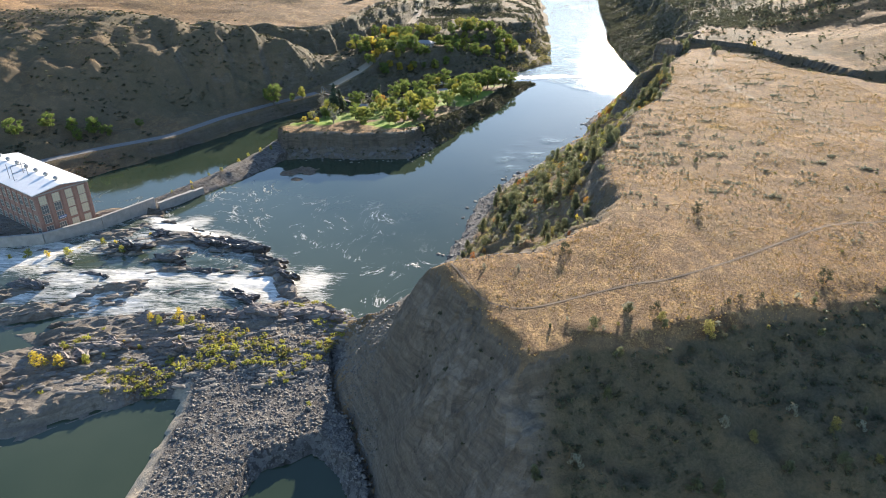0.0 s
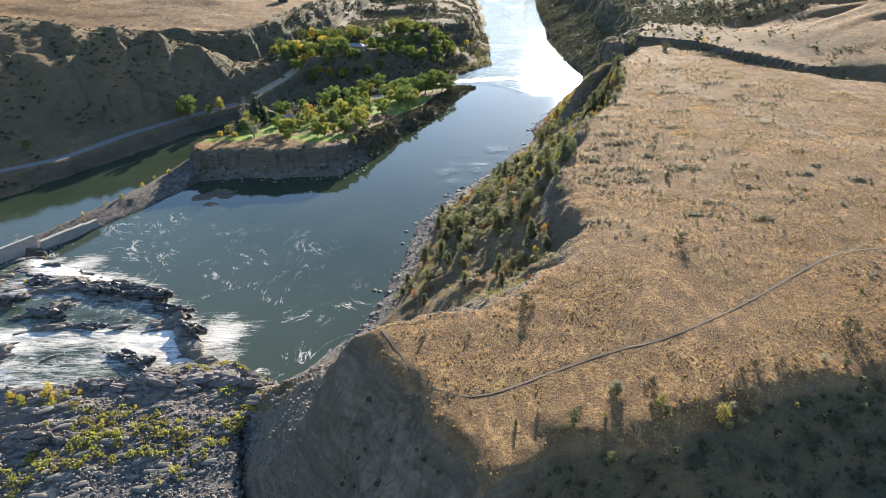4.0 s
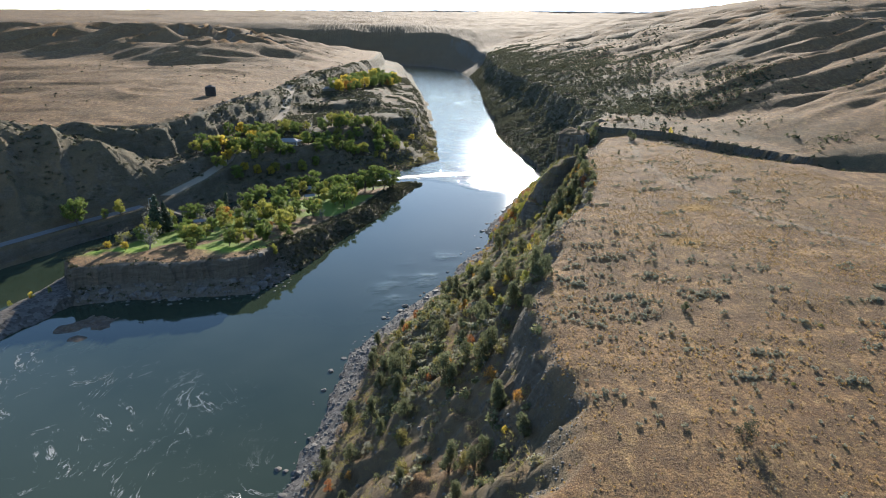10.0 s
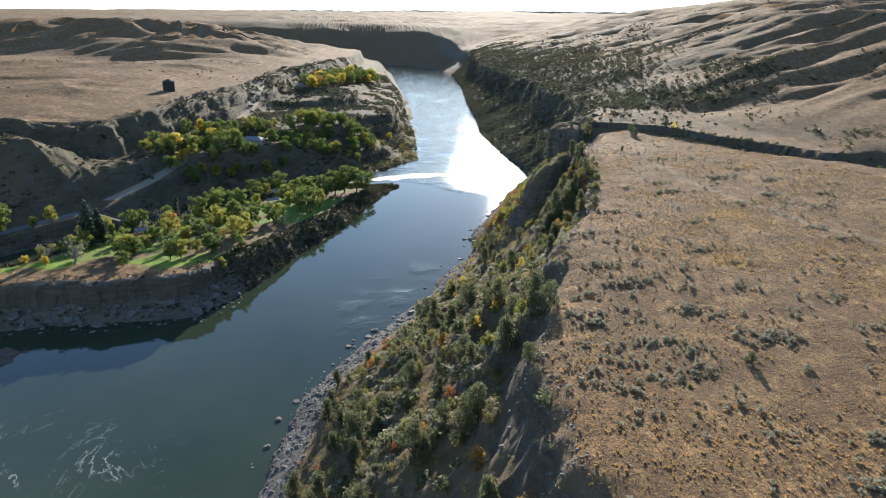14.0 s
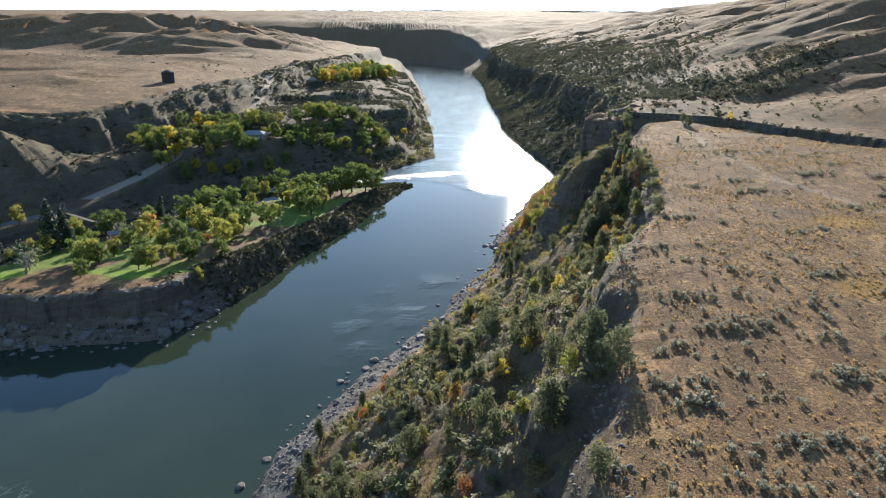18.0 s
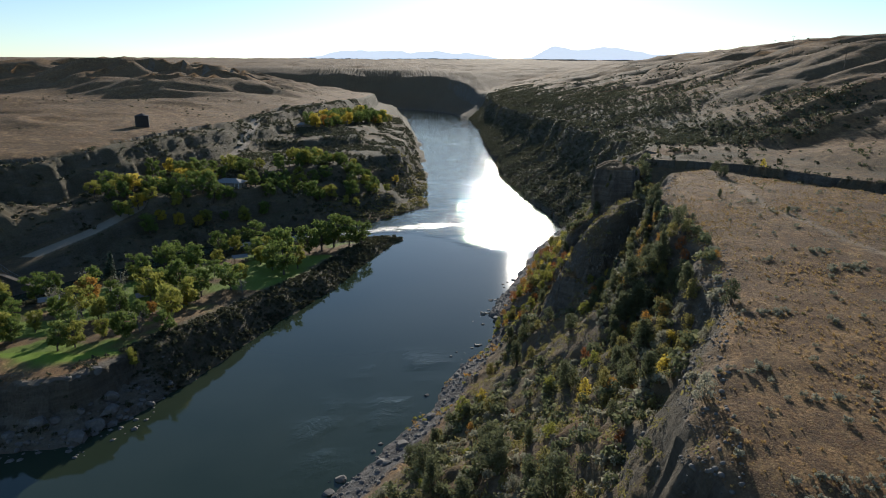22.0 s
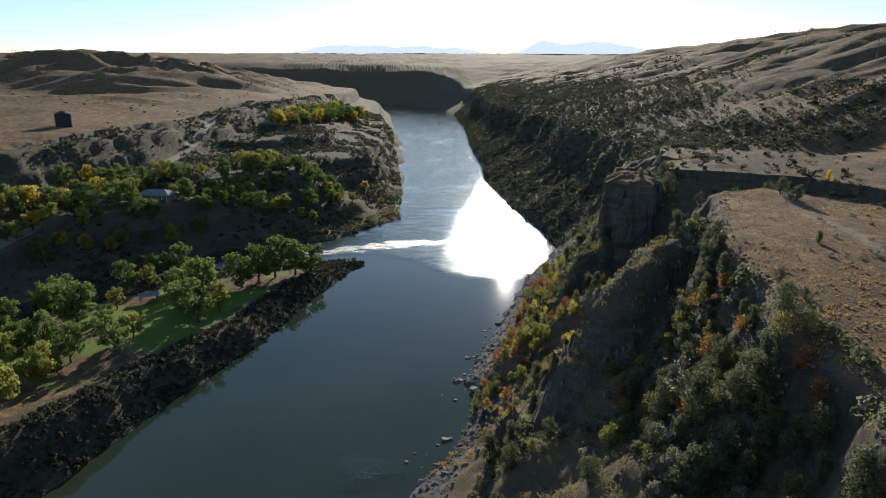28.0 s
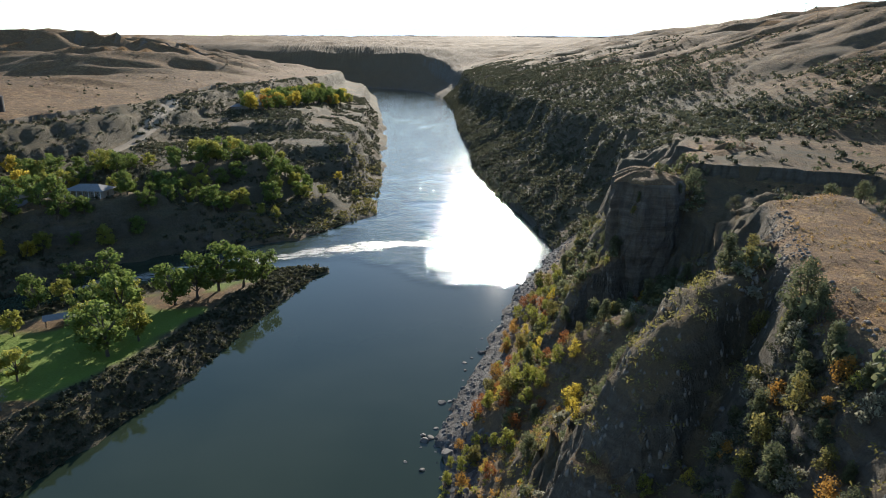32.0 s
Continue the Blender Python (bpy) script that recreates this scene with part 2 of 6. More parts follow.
def dist_to(x, y, line, closed=False):
    pts = line + line[:1] if closed else line
    best = np.full(x.shape, 1e12)
    for (x0, y0), (x1, y1) in zip(pts, pts[1:]):
        dx, dy = x1 - x0, y1 - y0
        u = np.clip(((x - x0) * dx + (y - y0) * dy) / (dx * dx + dy * dy), 0, 1)
        best = np.minimum(best, (x - x0 - u * dx) ** 2 + (y - y0 - u * dy) ** 2)
    return np.sqrt(best)


def inside(x, y, poly):
    out = np.zeros(x.shape, bool)
    for (x0, y0), (x1, y1) in zip(poly, poly[1:] + poly[:1]):
        if y0 != y1:
            out ^= ((y0 > y) != (y1 > y)) & (x < (x1 - x0) * (y - y0) / (y1 - y0) + x0)
    return out


# plan lines, metres: x to the east, y along the flight
SHORE_EAST = [(-46, 141), (-38, 150), (-30, 162), (-24, 177), (-21, 192), (-17, 213), (-15, 230), (-11, 253), (-4, 267), (4, 283), (17, 302),
              (27, 320), (36, 341), (47, 358), (55, 380), (52, 388), (58, 405), (67, 425), (76, 447), (88, 478), (98, 492), (113, 520), (115, 575),
              (110, 640), (111, 740), (122, 830), (132, 990), (159, 1262), (176, 1593), (168, 1880), (115, 2080), (20, 2210), (-200, 2330), (-500, 2400), (-900, 2440), (-9000, 2500)]
SHORE_WEST = [(-9000, 2260), (-900, 2200), (-500, 2180), (-200, 2120), (-40, 2030), (32, 1900), (46, 1700), (48, 1400), (55, 1022), (50, 790), (45, 690), (41, 598), (24, 576), (7, 552)]
ISLE_EAST = [(24, 507), (18, 496), (9, 472), (2, 448), (-5, 422), (-14, 402), (-22, 384), (-32, 354), (-43, 328), (-53, 310), (-74, 307), (-105, 305), (-122, 302)]
DIKE_EAST = [(-126, 292), (-133, 272), (-141, 257), (-149, 240), (-156, 224)]
FALLS = [(-150, 214), (-128, 205), (-104, 194), (-90, 182), (-83, 172), (-74, 156), (-63, 149)]
CANAL_EAST = [(-186, 208), (-168, 228), (-155, 262), (-146, 290), (-138, 333), (-126, 372), (-98, 425), (-62, 475), (-26, 501), (8, 511)]
CANAL_WEST = [(-10, 545), (-50, 520), (-85, 482), (-115, 440), (-141, 404), (-152, 388), (-170, 352), (-186, 321), (-201, 289), (-216, 264), (-245, 235), (-270, 215)]
FOOT = [(300, 40), (150, 0), (60, -12), (10, 4), (-14, 35), (-28, 66), (-35, 83), (-44, 100), (-51, 118)]
MESA = [(-16, 96), (-12, 100), (2, 104), (10, 107), (17, 114), (26, 128), (31, 142), (32, 165), (33, 182), (40, 200), (45, 214), (51, 230), (60, 248),
        (68, 262), (76, 280), (76, 298), (82, 312), (84, 322), (89, 338), (99, 356), (108, 376), (121, 378), (134, 348), (145, 322), (176, 284), (240, 250), (420, 200),
        (420, 130), (200, 118), (140, 108), (84, 89), (53, 76), (35, 69), (16, 66), (4, 59), (-8, 80)]
HIGHLAND = [(119, 428), (126, 447), (140, 480), (165, 520), (176, 560), (188, 640), (190, 700), (200, 800), (194, 986), (205, 1348), (240, 1600), (256, 1900),
            (250, 2250), (110, 2520), (-150, 2700), (-480, 2800), (-900, 2850), (-9000, 2900), (-9000, 9000), (9000, 9000), (9000, -400), (700, 150), (420, 232), (260, 275), (200, 313), (183, 330),
            (167, 366), (154, 400), (136, 414)]
WEST_RIM = [(-9000, 2120), (-900, 2060), (-500, 2040), (-230, 1970), (-90, 1860), (-30, 1740), (-36, 1330), (-85, 1000), (-106, 850), (-114, 760), (-118, 700), (-125, 650), (-134, 600),
            (-140, 545), (-152, 500), (-185, 470), (-205, 488), (-228, 468), (-250, 482), (-290, 440), (-350, 425), (-420, 370), (-600, 300), (-9000, 200)]
MAIN_WATER = SHORE_EAST + SHORE_WEST + ISLE_EAST + DIKE_EAST + FALLS
CANAL_WATER = CANAL_EAST + [(24, 507), (30, 530), (7, 552)] + CANAL_WEST
ISLE = ISLE_EAST + [(-138, 333)] + CANAL_EAST[5:]
POOL = [(-150, 58), (-119, 79), (-108, 88), (-99, 95), (-88, 97), (-86, 84), (-85, 63), (-88, 20), (-160, 10)]
CHANNEL = [(-147, 117), (-165, 127), (-215, 141), (-290, 132), (-270, 100), (-200, 98), (-165, 106)]
SIDE_POOL = [(-57, 72), (-46, 79), (-37, 73), (-31, 60), (-26, 40), (-32, 18), (-62, 18), (-60, 54)]
SANDBAR = [(-88, 99), (-86, 90), (-85.5, 80), (-83.5, 63), (-85, 50)]
SHELF = [(-215, 66), (-205, 92), (-165, 100), (-143, 107), (-139, 114), (-129, 125), (-119, 136), (-97, 141), (-80, 147), (-62, 151), (-46, 142), (-44, 118), (-60, 100), (-85, 97), (-107, 92), (-119, 84), (-152, 62), (-175, 40)]
SPUR = [(100, 354), (86, 348), (76, 341), (70, 337), (66, 334)]
BUTTRESS = [(108, 421), (98, 415), (87, 409), (81, 404)]
TOE = [(82, 380), (72, 366), (62, 354), (54, 343)]
SADDLE = [(110, 422), (124, 412), (134, 398)]
NECK = [(110, 376), (118, 394), (126, 410)]
HOUSE = (-73, 545)
RAPIDS_A = [(-300, 120), (-220, 128), (-175, 138), (-140, 152), (-108, 160), (-86, 168)]
RAPIDS_B = [(-230, 160), (-190, 168), (-160, 186), (-138, 204)]
FOOTPATH = [(-12, 97), (-9, 91.5), (-6, 85.5), (-3, 80), (0, 76.6), (4, 76.4), (15.5, 83), (28, 89), (42, 93.5), (58.5, 104), (73, 115), (86, 124), (101, 126.5), (130, 124)]
TRACK = [(121, 372), (112, 345), (104, 310), (103, 275), (112, 230), (135, 190), (180, 160)]
ROAD = [(-300, 215), (-254, 250), (-227, 285), (-196, 314), (-180, 356), (-160, 391), (-135, 425), (-118, 470), (-104, 520), (-96, 570), (-99, 612), (-97, 680), (-104, 780)]


def ridge_of(x, y, sx, sy):
    """Rocky spurs that run from the rim down to the shore."""
    out = np.full(x.shape, -50.0)
    for line, tops, wide, fall in ((SPUR, (51.5, 48.5, 44.5, 39.0, 32.0), 3.0, 1.9), (BUTTRESS, (38.0, 33.0, 26.0, 17.0), 1.6, 2.8), (TOE, (17.0, 14.5, 11.5, 7.0), 1.5, 0.75),
                                   (SADDLE, (41.0, 45.0, 48.0), 4.0, 1.9), (NECK, (48.0, 44.5, 45.5), 4.0, 1.9)):
        along = (x - line[0][0]) * (line[-1][0] - line[0][0]) + (y - line[0][1]) * (line[-1][1] - line[0][1])
        at = [(p[0] - line[0][0]) * (line[-1][0] - line[0][0]) + (p[1] - line[0][1]) * (line[-1][1] - line[0][1]) for p in line]
        d = dist_to(sx, sy, line) * (1 + 0.5 * fbm(x, y, 5, 4, 201, 0.6))
        out = np.maximum(out, np.interp(along, at, tops) + 1.6 * fbm(x, y, 5, 4, 203, 0.6) - 3.4 * np.abs(fbm(x + y, x - y, 4.5, 4, 205, 0.6)) * step(0.5, 3, d) - fall * np.clip(d - wide, 0, None) - 0.15 * d)
    return out


def height(x, y):
    """The height of the ground above the river, and what covers it."""
    wx, wy = x + 4.5 * fbm(x, y, 16, 4, 3, 0.6), y + 4.5 * fbm(x, y, 16, 4, 8, 0.6)
    sx, sy = x + 1.6 * fbm(x, y, 9, 3, 33), y + 1.6 * fbm(x, y, 9, 3, 38)
    near_e = np.minimum(dist_to(sx, sy, SHORE_EAST), dist_to(sx, sy, FOOT))
    near_w = dist_to(sx, sy, SHORE_WEST + CANAL_WEST)
    isle_d = dist_to(sx, sy, ISLE_EAST + DIKE_EAST[:1])
    canal_e = dist_to(sx, sy, CANAL_EAST)
    in_main, in_canal = inside(sx, sy, MAIN_WATER), inside(sx, sy, CANAL_WATER)
    in_isle = inside(sx, sy, ISLE)
    west = inside(sx, sy, SHORE_WEST + CANAL_WEST + [(-9000, 100)])
    east = inside(sx, sy, FOOT + SHORE_EAST + [(-9000, 9000), (9000, 9000), (9000, -900), (300, -900)])
    rough = fbm(x, y, 14, 5, 21)
    # east side: mesa, gully, highland and the slopes under them
    hx, hy = wx + 9 * fbm(x, y, 42, 3, 191) * step(470, 440, y), wy + 9 * fbm(x, y, 42, 3, 195) * step(470, 440, y)
    on_mesa, on_high = inside(wx, wy, MESA), inside(hx, hy, HIGHLAND)
    rim_m, rim_h = dist_to(wx, wy, MESA, True), dist_to(hx, hy, HIGHLAND, True)
    mesa_base = 48.5 + 0.012 * (y - 100) + 0.02 * (x - 40) + 1.2 * fbm(x, y, 60, 3, 5)
    mesa_z = mesa_base + 0.25 * fbm(x, y, 6, 3, 6) * step(0, 4, rim_m) - 2.4 * np.exp(-rim_m / 1.6) + 0.5 * fbm(x, y, 3.5, 3, 7) * step(9, 2, rim_m)
    crest = 435 + np.maximum(y - 715, (y - 715) * 0.1) * 0.556
    rise = np.clip((x - 185 - 8 * fbm(x, y, 60, 2, 44)) / np.maximum(crest - 185, 60), 0, 1.0)
    crest_z = np.clip(116 + (y - 715) * 0.058, 88, 225)
    ridges = np.abs(fbm(x * 1.0 + 0.35 * y, y - 0.3 * x, 150, 4, 41))
    high_z = 51 + (crest_z - 51) * rise ** 0.9 + np.clip(rim_h, 0, 160) / 160 * (15 * ridges - 5) * step(1, 0.8, rise * 0.8) + 1.0 * fbm(x, y, 30, 4, 43) * step(0, 6, rim_h) - 3 * np.exp(-rim_h / 5.0)
    plain_z = 51 + 62 * step(1650, 2350, y) + np.clip(y - 2350, 0, 2700) * 0.047
    high_z = np.maximum(high_z, plain_z + 3 * fbm(x, y, 300, 3, 47)) + step(15, 120, rim_h) * (7.5 * (0.55 - 2 * np.abs(fbm((x + 0.35 * y) * 0.35, (y - 0.35 * x) * 1.6, 75, 4, 49, 0.45))))
    high_z = high_z - 4.5 * step(1500, 1900, y) * np.exp(-rim_h / 90)
    rim_d = np.minimum(rim_m, rim_h)
    u = near_e / (near_e + rim_d + 0.01)
    g = 0.35 * (1 - np.abs(fbm(x + 0.4 * y, y - 0.4 * x, 26, 3, 51)) * 2)
    rise_lip = 51 + (crest_z - 51) * rise ** 0.9 - 3
    lip = np.where(rim_m < rim_h, mesa_base - 2.0, np.maximum(rise_lip, plain_z - 3))
    scrubby = np.interp(u, [0, 0.10, 0.16, 0.55, 0.82, 0.93, 1.0], [0.01, 0.05, 0.10, 0.45, 0.70, 0.86, 1.0])
    flank = np.interp(u, [0, 0.08, 0.3, 0.7, 0.9, 1.0], [0.02, 0.10, 0.36, 0.78, 0.93, 1.0])
    canyon = np.interp(u + 0.10 * fbm(x, y, 45, 3, 57) * step(1500, 900, y), [0, 0.03, 0.36, 0.50, 0.66, 1.0], [0.01, 0.06, 0.30, 0.48, 0.93, 1.0])
    canyon = canyon + (u - canyon) * 0.4 * step(1750, 2250, y)
    slope_z = lip * (flank + (scrubby - flank) * step(105, 150, y) + (canyon - scrubby) * step(430, 520, y))
    slope_z = slope_z + np.sin(np.pi * np.clip(u, 0, 1)) * (3.2 * rough + 5 * (g - 0.2)) * step(1500, 900, y)
    slope_z = slope_z + step(0.1, 0.3, u) * step(1.0, 0.95, u) * step(520, 470, y) * (1.1 * fbm(x, y, 4.5, 4, 55, 0.65) - 1.3 * np.abs(fbm(x, y, 9, 3, 56)))
    slope_z = slope_z + step(0.55, 0.85, u) * step(1.0, 0.96, u) * (2.6 * fbm(x, y, 7, 4, 53) - 1.2 * np.abs(fbm(x, y, 12, 3, 54)))
    down, across_n = 0.87 * x + 0.49 * y, -0.49 * x + 0.87 * y
    slope_z = slope_z - np.sin(np.pi * np.clip(u, 0, 1)) * step(22, 4, x) * step(128, 112, y) * (4.2 * np.abs(fbm(across_n, down * 0.25, 10, 4, 231, 0.55)) + 0.9 * np.abs(fbm(across_n, down * 0.5, 2.6, 3, 235)))
    slope_z = slope_z + np.sin(np.pi * np.clip(u, 0, 1)) * 14 * (0.4 - np.abs(fbm(x + 0.3 * y, 0.4 * y - 0.2 * x, 180, 2, 59))) * step(1000, 1500, y)
    slope_z = np.where((x > 112) & (y < 440), np.maximum(slope_z, lip - 0.5 - (0.40 - 0.16 * step(118, 150, x) + 0.25 * fbm(x, y, 28, 3, 58)).clip(0.10, 0.7) * rim_d), slope_z)
    slope_z = np.where(y < 520, np.maximum(slope_z, ridge_of(x, y, sx, sy)), slope_z)
    east_z = np.where(on_mesa, mesa_z, np.where(on_high, high_z, slope_z))
    # west side: bank, road, terrace, cliff, rolling plateau
    on_west, rim_w = inside(wx, wy, WEST_RIM), dist_to(wx, wy, WEST_RIM, True)
    uw = near_w / (near_w + rim_w + 0.01)
    lipw = 44 + 16 * step(500, 420, y) + 4 * step(480, 620, y) + 5 * step(750, 900, y)
    hill = np.interp(uw, [0, 0.06, 0.12, 0.20, 0.45, 0.72, 1.0], [0, 0.07, 0.15, 0.17, 0.58, 0.86, 1.0]) * (lipw + 4)
    terrace = np.interp(near_w + 4 * rough, [0, 6, 14, 24, 60, 100], [0, 3, 8, 23, 26, 28])
    terrace = terrace + 8 * step(690, 800, y) * step(30, 80, near_w)
    terrace = terrace + (lipw - terrace) * step(0.78, 0.98, uw)
    low = np.interp(near_w, [0, 10, 30, 60], [0, 3, 9, 22])
    tz = terrace + (low + (lipw - low) * step(0.6, 0.95, uw) - terrace) * step(545, 575, y) * step(700, 640, y) * step(70, 45, near_w)
    west_slope = hill + (tz - hill) * step(430, 490, y)
    west_slope = west_slope + np.sin(np.pi * np.clip(uw, 0, 1)) * ((3.6 - 2.0 * step(430, 500, y)) * rough + 11 * (0.45 - np.abs(fbm((0.9 * x + 0.45 * y), (0.9 * y - 0.45 * x) * 0.4, 48, 4, 61)) * 2.2) * step(500, 430, y))
    tiers = west_slope / 8.5 + 0.5 * fbm(x, y, 55, 2, 63)
    ledged = west_slope + 8.5 * (np.floor(tiers) + step(0.45, 0.92, tiers - np.floor(tiers)) - tiers)
    west_slope = west_slope + (ledged - west_slope) * 0.65 * step(440, 500, y) * step(1300, 1000, y)
    far_w = np.clip(rim_w, 0, 5000)
    hills = step(40, 330, y - 800 + 0.55 * (x + 150)) * step(-60, -330, x) * step(2050, 1500, y)
    near_hills = step(520, 430, y) * step(5, 90, far_w)
    folds = 1 - 2.4 * np.abs(fbm(0.6 * x + 26 * fbm(x, y, 80, 2, 76), y - 0.35 * x, 88, 3, 75, 0.42))
    west_flat = lipw + 2 + 5 * step(5, 90, far_w) + 3.5 * fbm(x, y, 120, 3, 71) * step(0, 60, far_w) + hills * (18 + 12 * step(-100, -500, x) + 24 * folds) + near_hills * (7 + 13 * folds) + 5.0 * folds * step(20, 90, far_w) + 0.8 * fbm(x, y, 25, 4, 73) - 2 * np.exp(-rim_w / 5)
    west_z = np.where(on_west, west_flat, west_slope)
    road_d = dist_to(x, y, ROAD)
    west_z = west_z + (np.interp(y, [215, 391, 425, 470, 520, 570, 680, 780], [7, 8, 9, 14, 21, 25, 30, 36]) - west_z) * step(9, 4, road_d) * step(740, 660, y)
    west_z = west_z + (22.5 - west_z) * step(19, 12, np.hypot(x - HOUSE[0], y - HOUSE[1]))
    # island, dike and the rock shelf of the falls
    edge = np.minimum(isle_d, canal_e)
    top = np.interp(y, [300, 330, 380, 440, 480, 505], [13.0, 12.0, 7.5, 4.5, 2.6, 1.4])
    bank = np.interp(y, [300, 325, 350, 500], [7.0, 7.0, 9.0, 6.0])
    edge_n = np.clip(edge + 3.6 * fbm(x, y, 8, 4, 97, 0.6) * step(0, 5, edge), 0, None)
    cliffy = np.interp(edge_n, [0, 3.5, 6.5, 7.6, 9.5], [0, 0.20, 0.42, 0.94, 1.0])
    isle_z = top * (step(0, 1, edge / bank) + (cliffy - step(0, 1, edge / bank)) * step(345, 332, y)) + 0.6 * rough + 0.2
    dike_z = np.clip(np.minimum(dist_to(sx, sy, DIKE_EAST) * 0.55, canal_e * 0.9), 0, 4.2) + 0.2 * rough
    along, across = 0.92 * x + 0.40 * y + 3 * fbm(x, y, 14, 2, 84), -0.40 * x + 0.92 * y + 2.5 * fbm(x, y, 20, 3, 85)
    ledge = fbm(along / 2.2, across, 11, 5, 81, 0.55)
    beds = across / 5.5 + 0.8 * fbm(along / 4, across, 7, 2, 86)
    saw = beds - np.floor(beds)
    slab = np.minimum(saw / 0.82, (1 - saw) / 0.18)
    on_shelf = np.where(inside(sx, sy, SHELF), 1.0, -1.0) * dist_to(sx, sy, SHELF, True)
    slabs = 1.1 * (slab - 0.5) * step(-0.6, 0.4, fbm(x, y, 24, 2, 89)) + 0.9 * fbm(along / 2, across, 3.0, 3, 87) + 0.35 * fbm(x, y, 1.6, 2, 80)
    falls_rim = dist_to(sx, sy, FALLS[3:])
    wet = 0.55 + 4.4 * fbm(along / 3.0, across, 7.5, 5, 81, 0.6) + 0.5 * slabs + 1.5 * step(7, 1, falls_rim + 4 * fbm(x, y, 9, 2, 79)) + 0.9 * step(14, 4, dist_to(sx, sy, [(-222, 170), (-186, 178), (-160, 205), (-150, 214)]))
    wet = wet - 1.2 * step(-168, -190, x)
    dry = 2.1 + 1.6 * ledge + slabs + 0.5 * step(0, 10, on_shelf)
    shelf_z = wet + (dry - wet) * step(-3, 3, on_shelf)
    ledges = shelf_z / 0.85 + 0.5 * fbm(along / 3, across, 9, 3, 78)
    shelf_z = shelf_z + 0.8 * 0.85 * (np.floor(ledges) + step(0.55, 0.95, ledges - np.floor(ledges)) - ledges)
    scree = step(-112, -96, x + 0.15 * (y - 100)) * step(134, 120, y - 0.1 * (x + 60))
    shelf_z = shelf_z + (1.6 + 1.3 * rough + 0.03 * np.clip(60 - near_e, 0, 60) - shelf_z) * scree
    pool_d = dist_to(sx, sy, POOL, True)
    pool_d = np.minimum(np.minimum(pool_d, dist_to(sx, sy, CHANNEL, True)), dist_to(sx, sy, SIDE_POOL, True))
    in_pool = inside(sx, sy, POOL) | inside(sx, sy, CHANNEL) | inside(sx, sy, SIDE_POOL)
    shelf_z = np.where(in_pool, -0.4 - 0.2 * np.clip(pool_d, 0, 8), shelf_z * step(-0.5, 4, pool_d) + 0.15)
    yard = step(4, -4, (x + 175) * 0.62 + (y - 200) * -0.78 + 9) * step(110, 130, y)
    shelf_z = shelf_z + (3.5 - shelf_z) * yard
    z = np.where(east, east_z, np.where(west, west_z, np.where(in_isle, isle_z, np.where((y > 218) & (y < 340), dike_z, shelf_z))))
    bed = -0.3 - 0.25 * np.clip(np.minimum(np.minimum(near_e, near_w), np.minimum(isle_d, canal_e)), 0, 12)
    falls_d = dist_to(sx, sy, FALLS)
    bed = np.where(falls_d < 25, np.minimum(bed, -0.5), bed)
    z = np.where(in_main | in_canal, bed, z)
    shoal = np.exp(-(((x + 108) / 15) ** 2 + ((y - 284) / 17) ** 2)) * 1.75 + 0.9 * fbm(x, y, 9, 4, 99)
    z = np.where(in_main & (x < -85) & (y > 255), np.maximum(z, shoal - 1.3), z)
    land = ~(in_main | in_canal)
    masks = {
        "gravel": np.where(land, np.maximum(np.where(east & ~on_mesa, step(0.16, 0.10, u) * (y > 110) * step(560, 500, y), 0), np.maximum(scree * ~east * ~west * ~in_isle * (y < 135),
                  ((~east) & (~west) & (~in_isle) & (y > 218)) * 0.9)), 0.6),
        "rock": np.where(east & ~on_mesa & (y < 122) & (x < 14), 0.85 * step(14, 6, x) * step(0.08, 0.2, u) * step(1.0, 0.93, u), 0) + np.where(west & ~on_west & (y < 480), 0.12, 0) + np.where(~east & ~west & ~in_isle & (y < 218) & (scree < 0.5), 1.0, np.where(in_isle & (y < 345), step(11, 8.5, edge), 0.0)),
        "lawn": np.where(in_isle, step(9, 12, edge) * step(-0.25, 0.05, fbm(x, y, 18, 3, 91)) * step(322, 332, y), 0.0),
        "scrub": np.where(east & ~on_mesa, (1 - 0.75 * step(1300, 1900, y)) * (1 - 0.85 * (y < 122) * step(14, 6, x)) * np.maximum(step(0.14, 0.22, u), 1.0 * (y > 540)) * step(0, 70, y + 40) * np.where(on_high, 0.6 * step(90, 5, rim_h) + 0.5 * step(0.05, 0.3, fbm(x, y, 90, 4, 171)), 1.0) * np.where((y > 480) | ((y < 105) & (x > 5)), 0.95, (0.5 + 0.8 * fbm(x, y, 20, 3, 95)).clip(0.1, 1)),
                  np.where(in_isle, np.where(y < 338, 0.4 * step(11, 8, edge), step(17, 12, edge) + 0.3), np.where(west & ~on_west, (0.7 + 0.3 * step(350, 470, y)) * (0.9 + 0.6 * fbm(x, y, 22, 3, 96)), 0.0))).clip(0, 1),
        "ochre": np.where(on_mesa, np.exp(-(((x - 97) / 6) ** 2 + ((y - 243) / 4.5) ** 2) ** 2) + np.exp(-(((x - 80) / 4.5) ** 2 + ((y - 212) / 4) ** 2) ** 2), 0.0),
        "dirt": np.where(on_mesa, 0.35 * step(1.1, 0.3, dist_to(x, y, FOOTPATH)), 0.0),
        "track": np.maximum(step(2.6, 1.6, dist_to(0.5 * (x + sx), 0.5 * (y + sy), SANDBAR)) * (y < 104) * 1.4, 0) + np.maximum(np.where(on_mesa, 0.4 * step(1.6, 0.8, dist_to(wx * 0.3 + x * 0.7, wy * 0.3 + y * 0.7, TRACK)), 0.0), np.where(west & (y > 440), step(4.0, 3.0, dist_to(x, y, ROAD)), 0.0)),
    }
    return z, masks


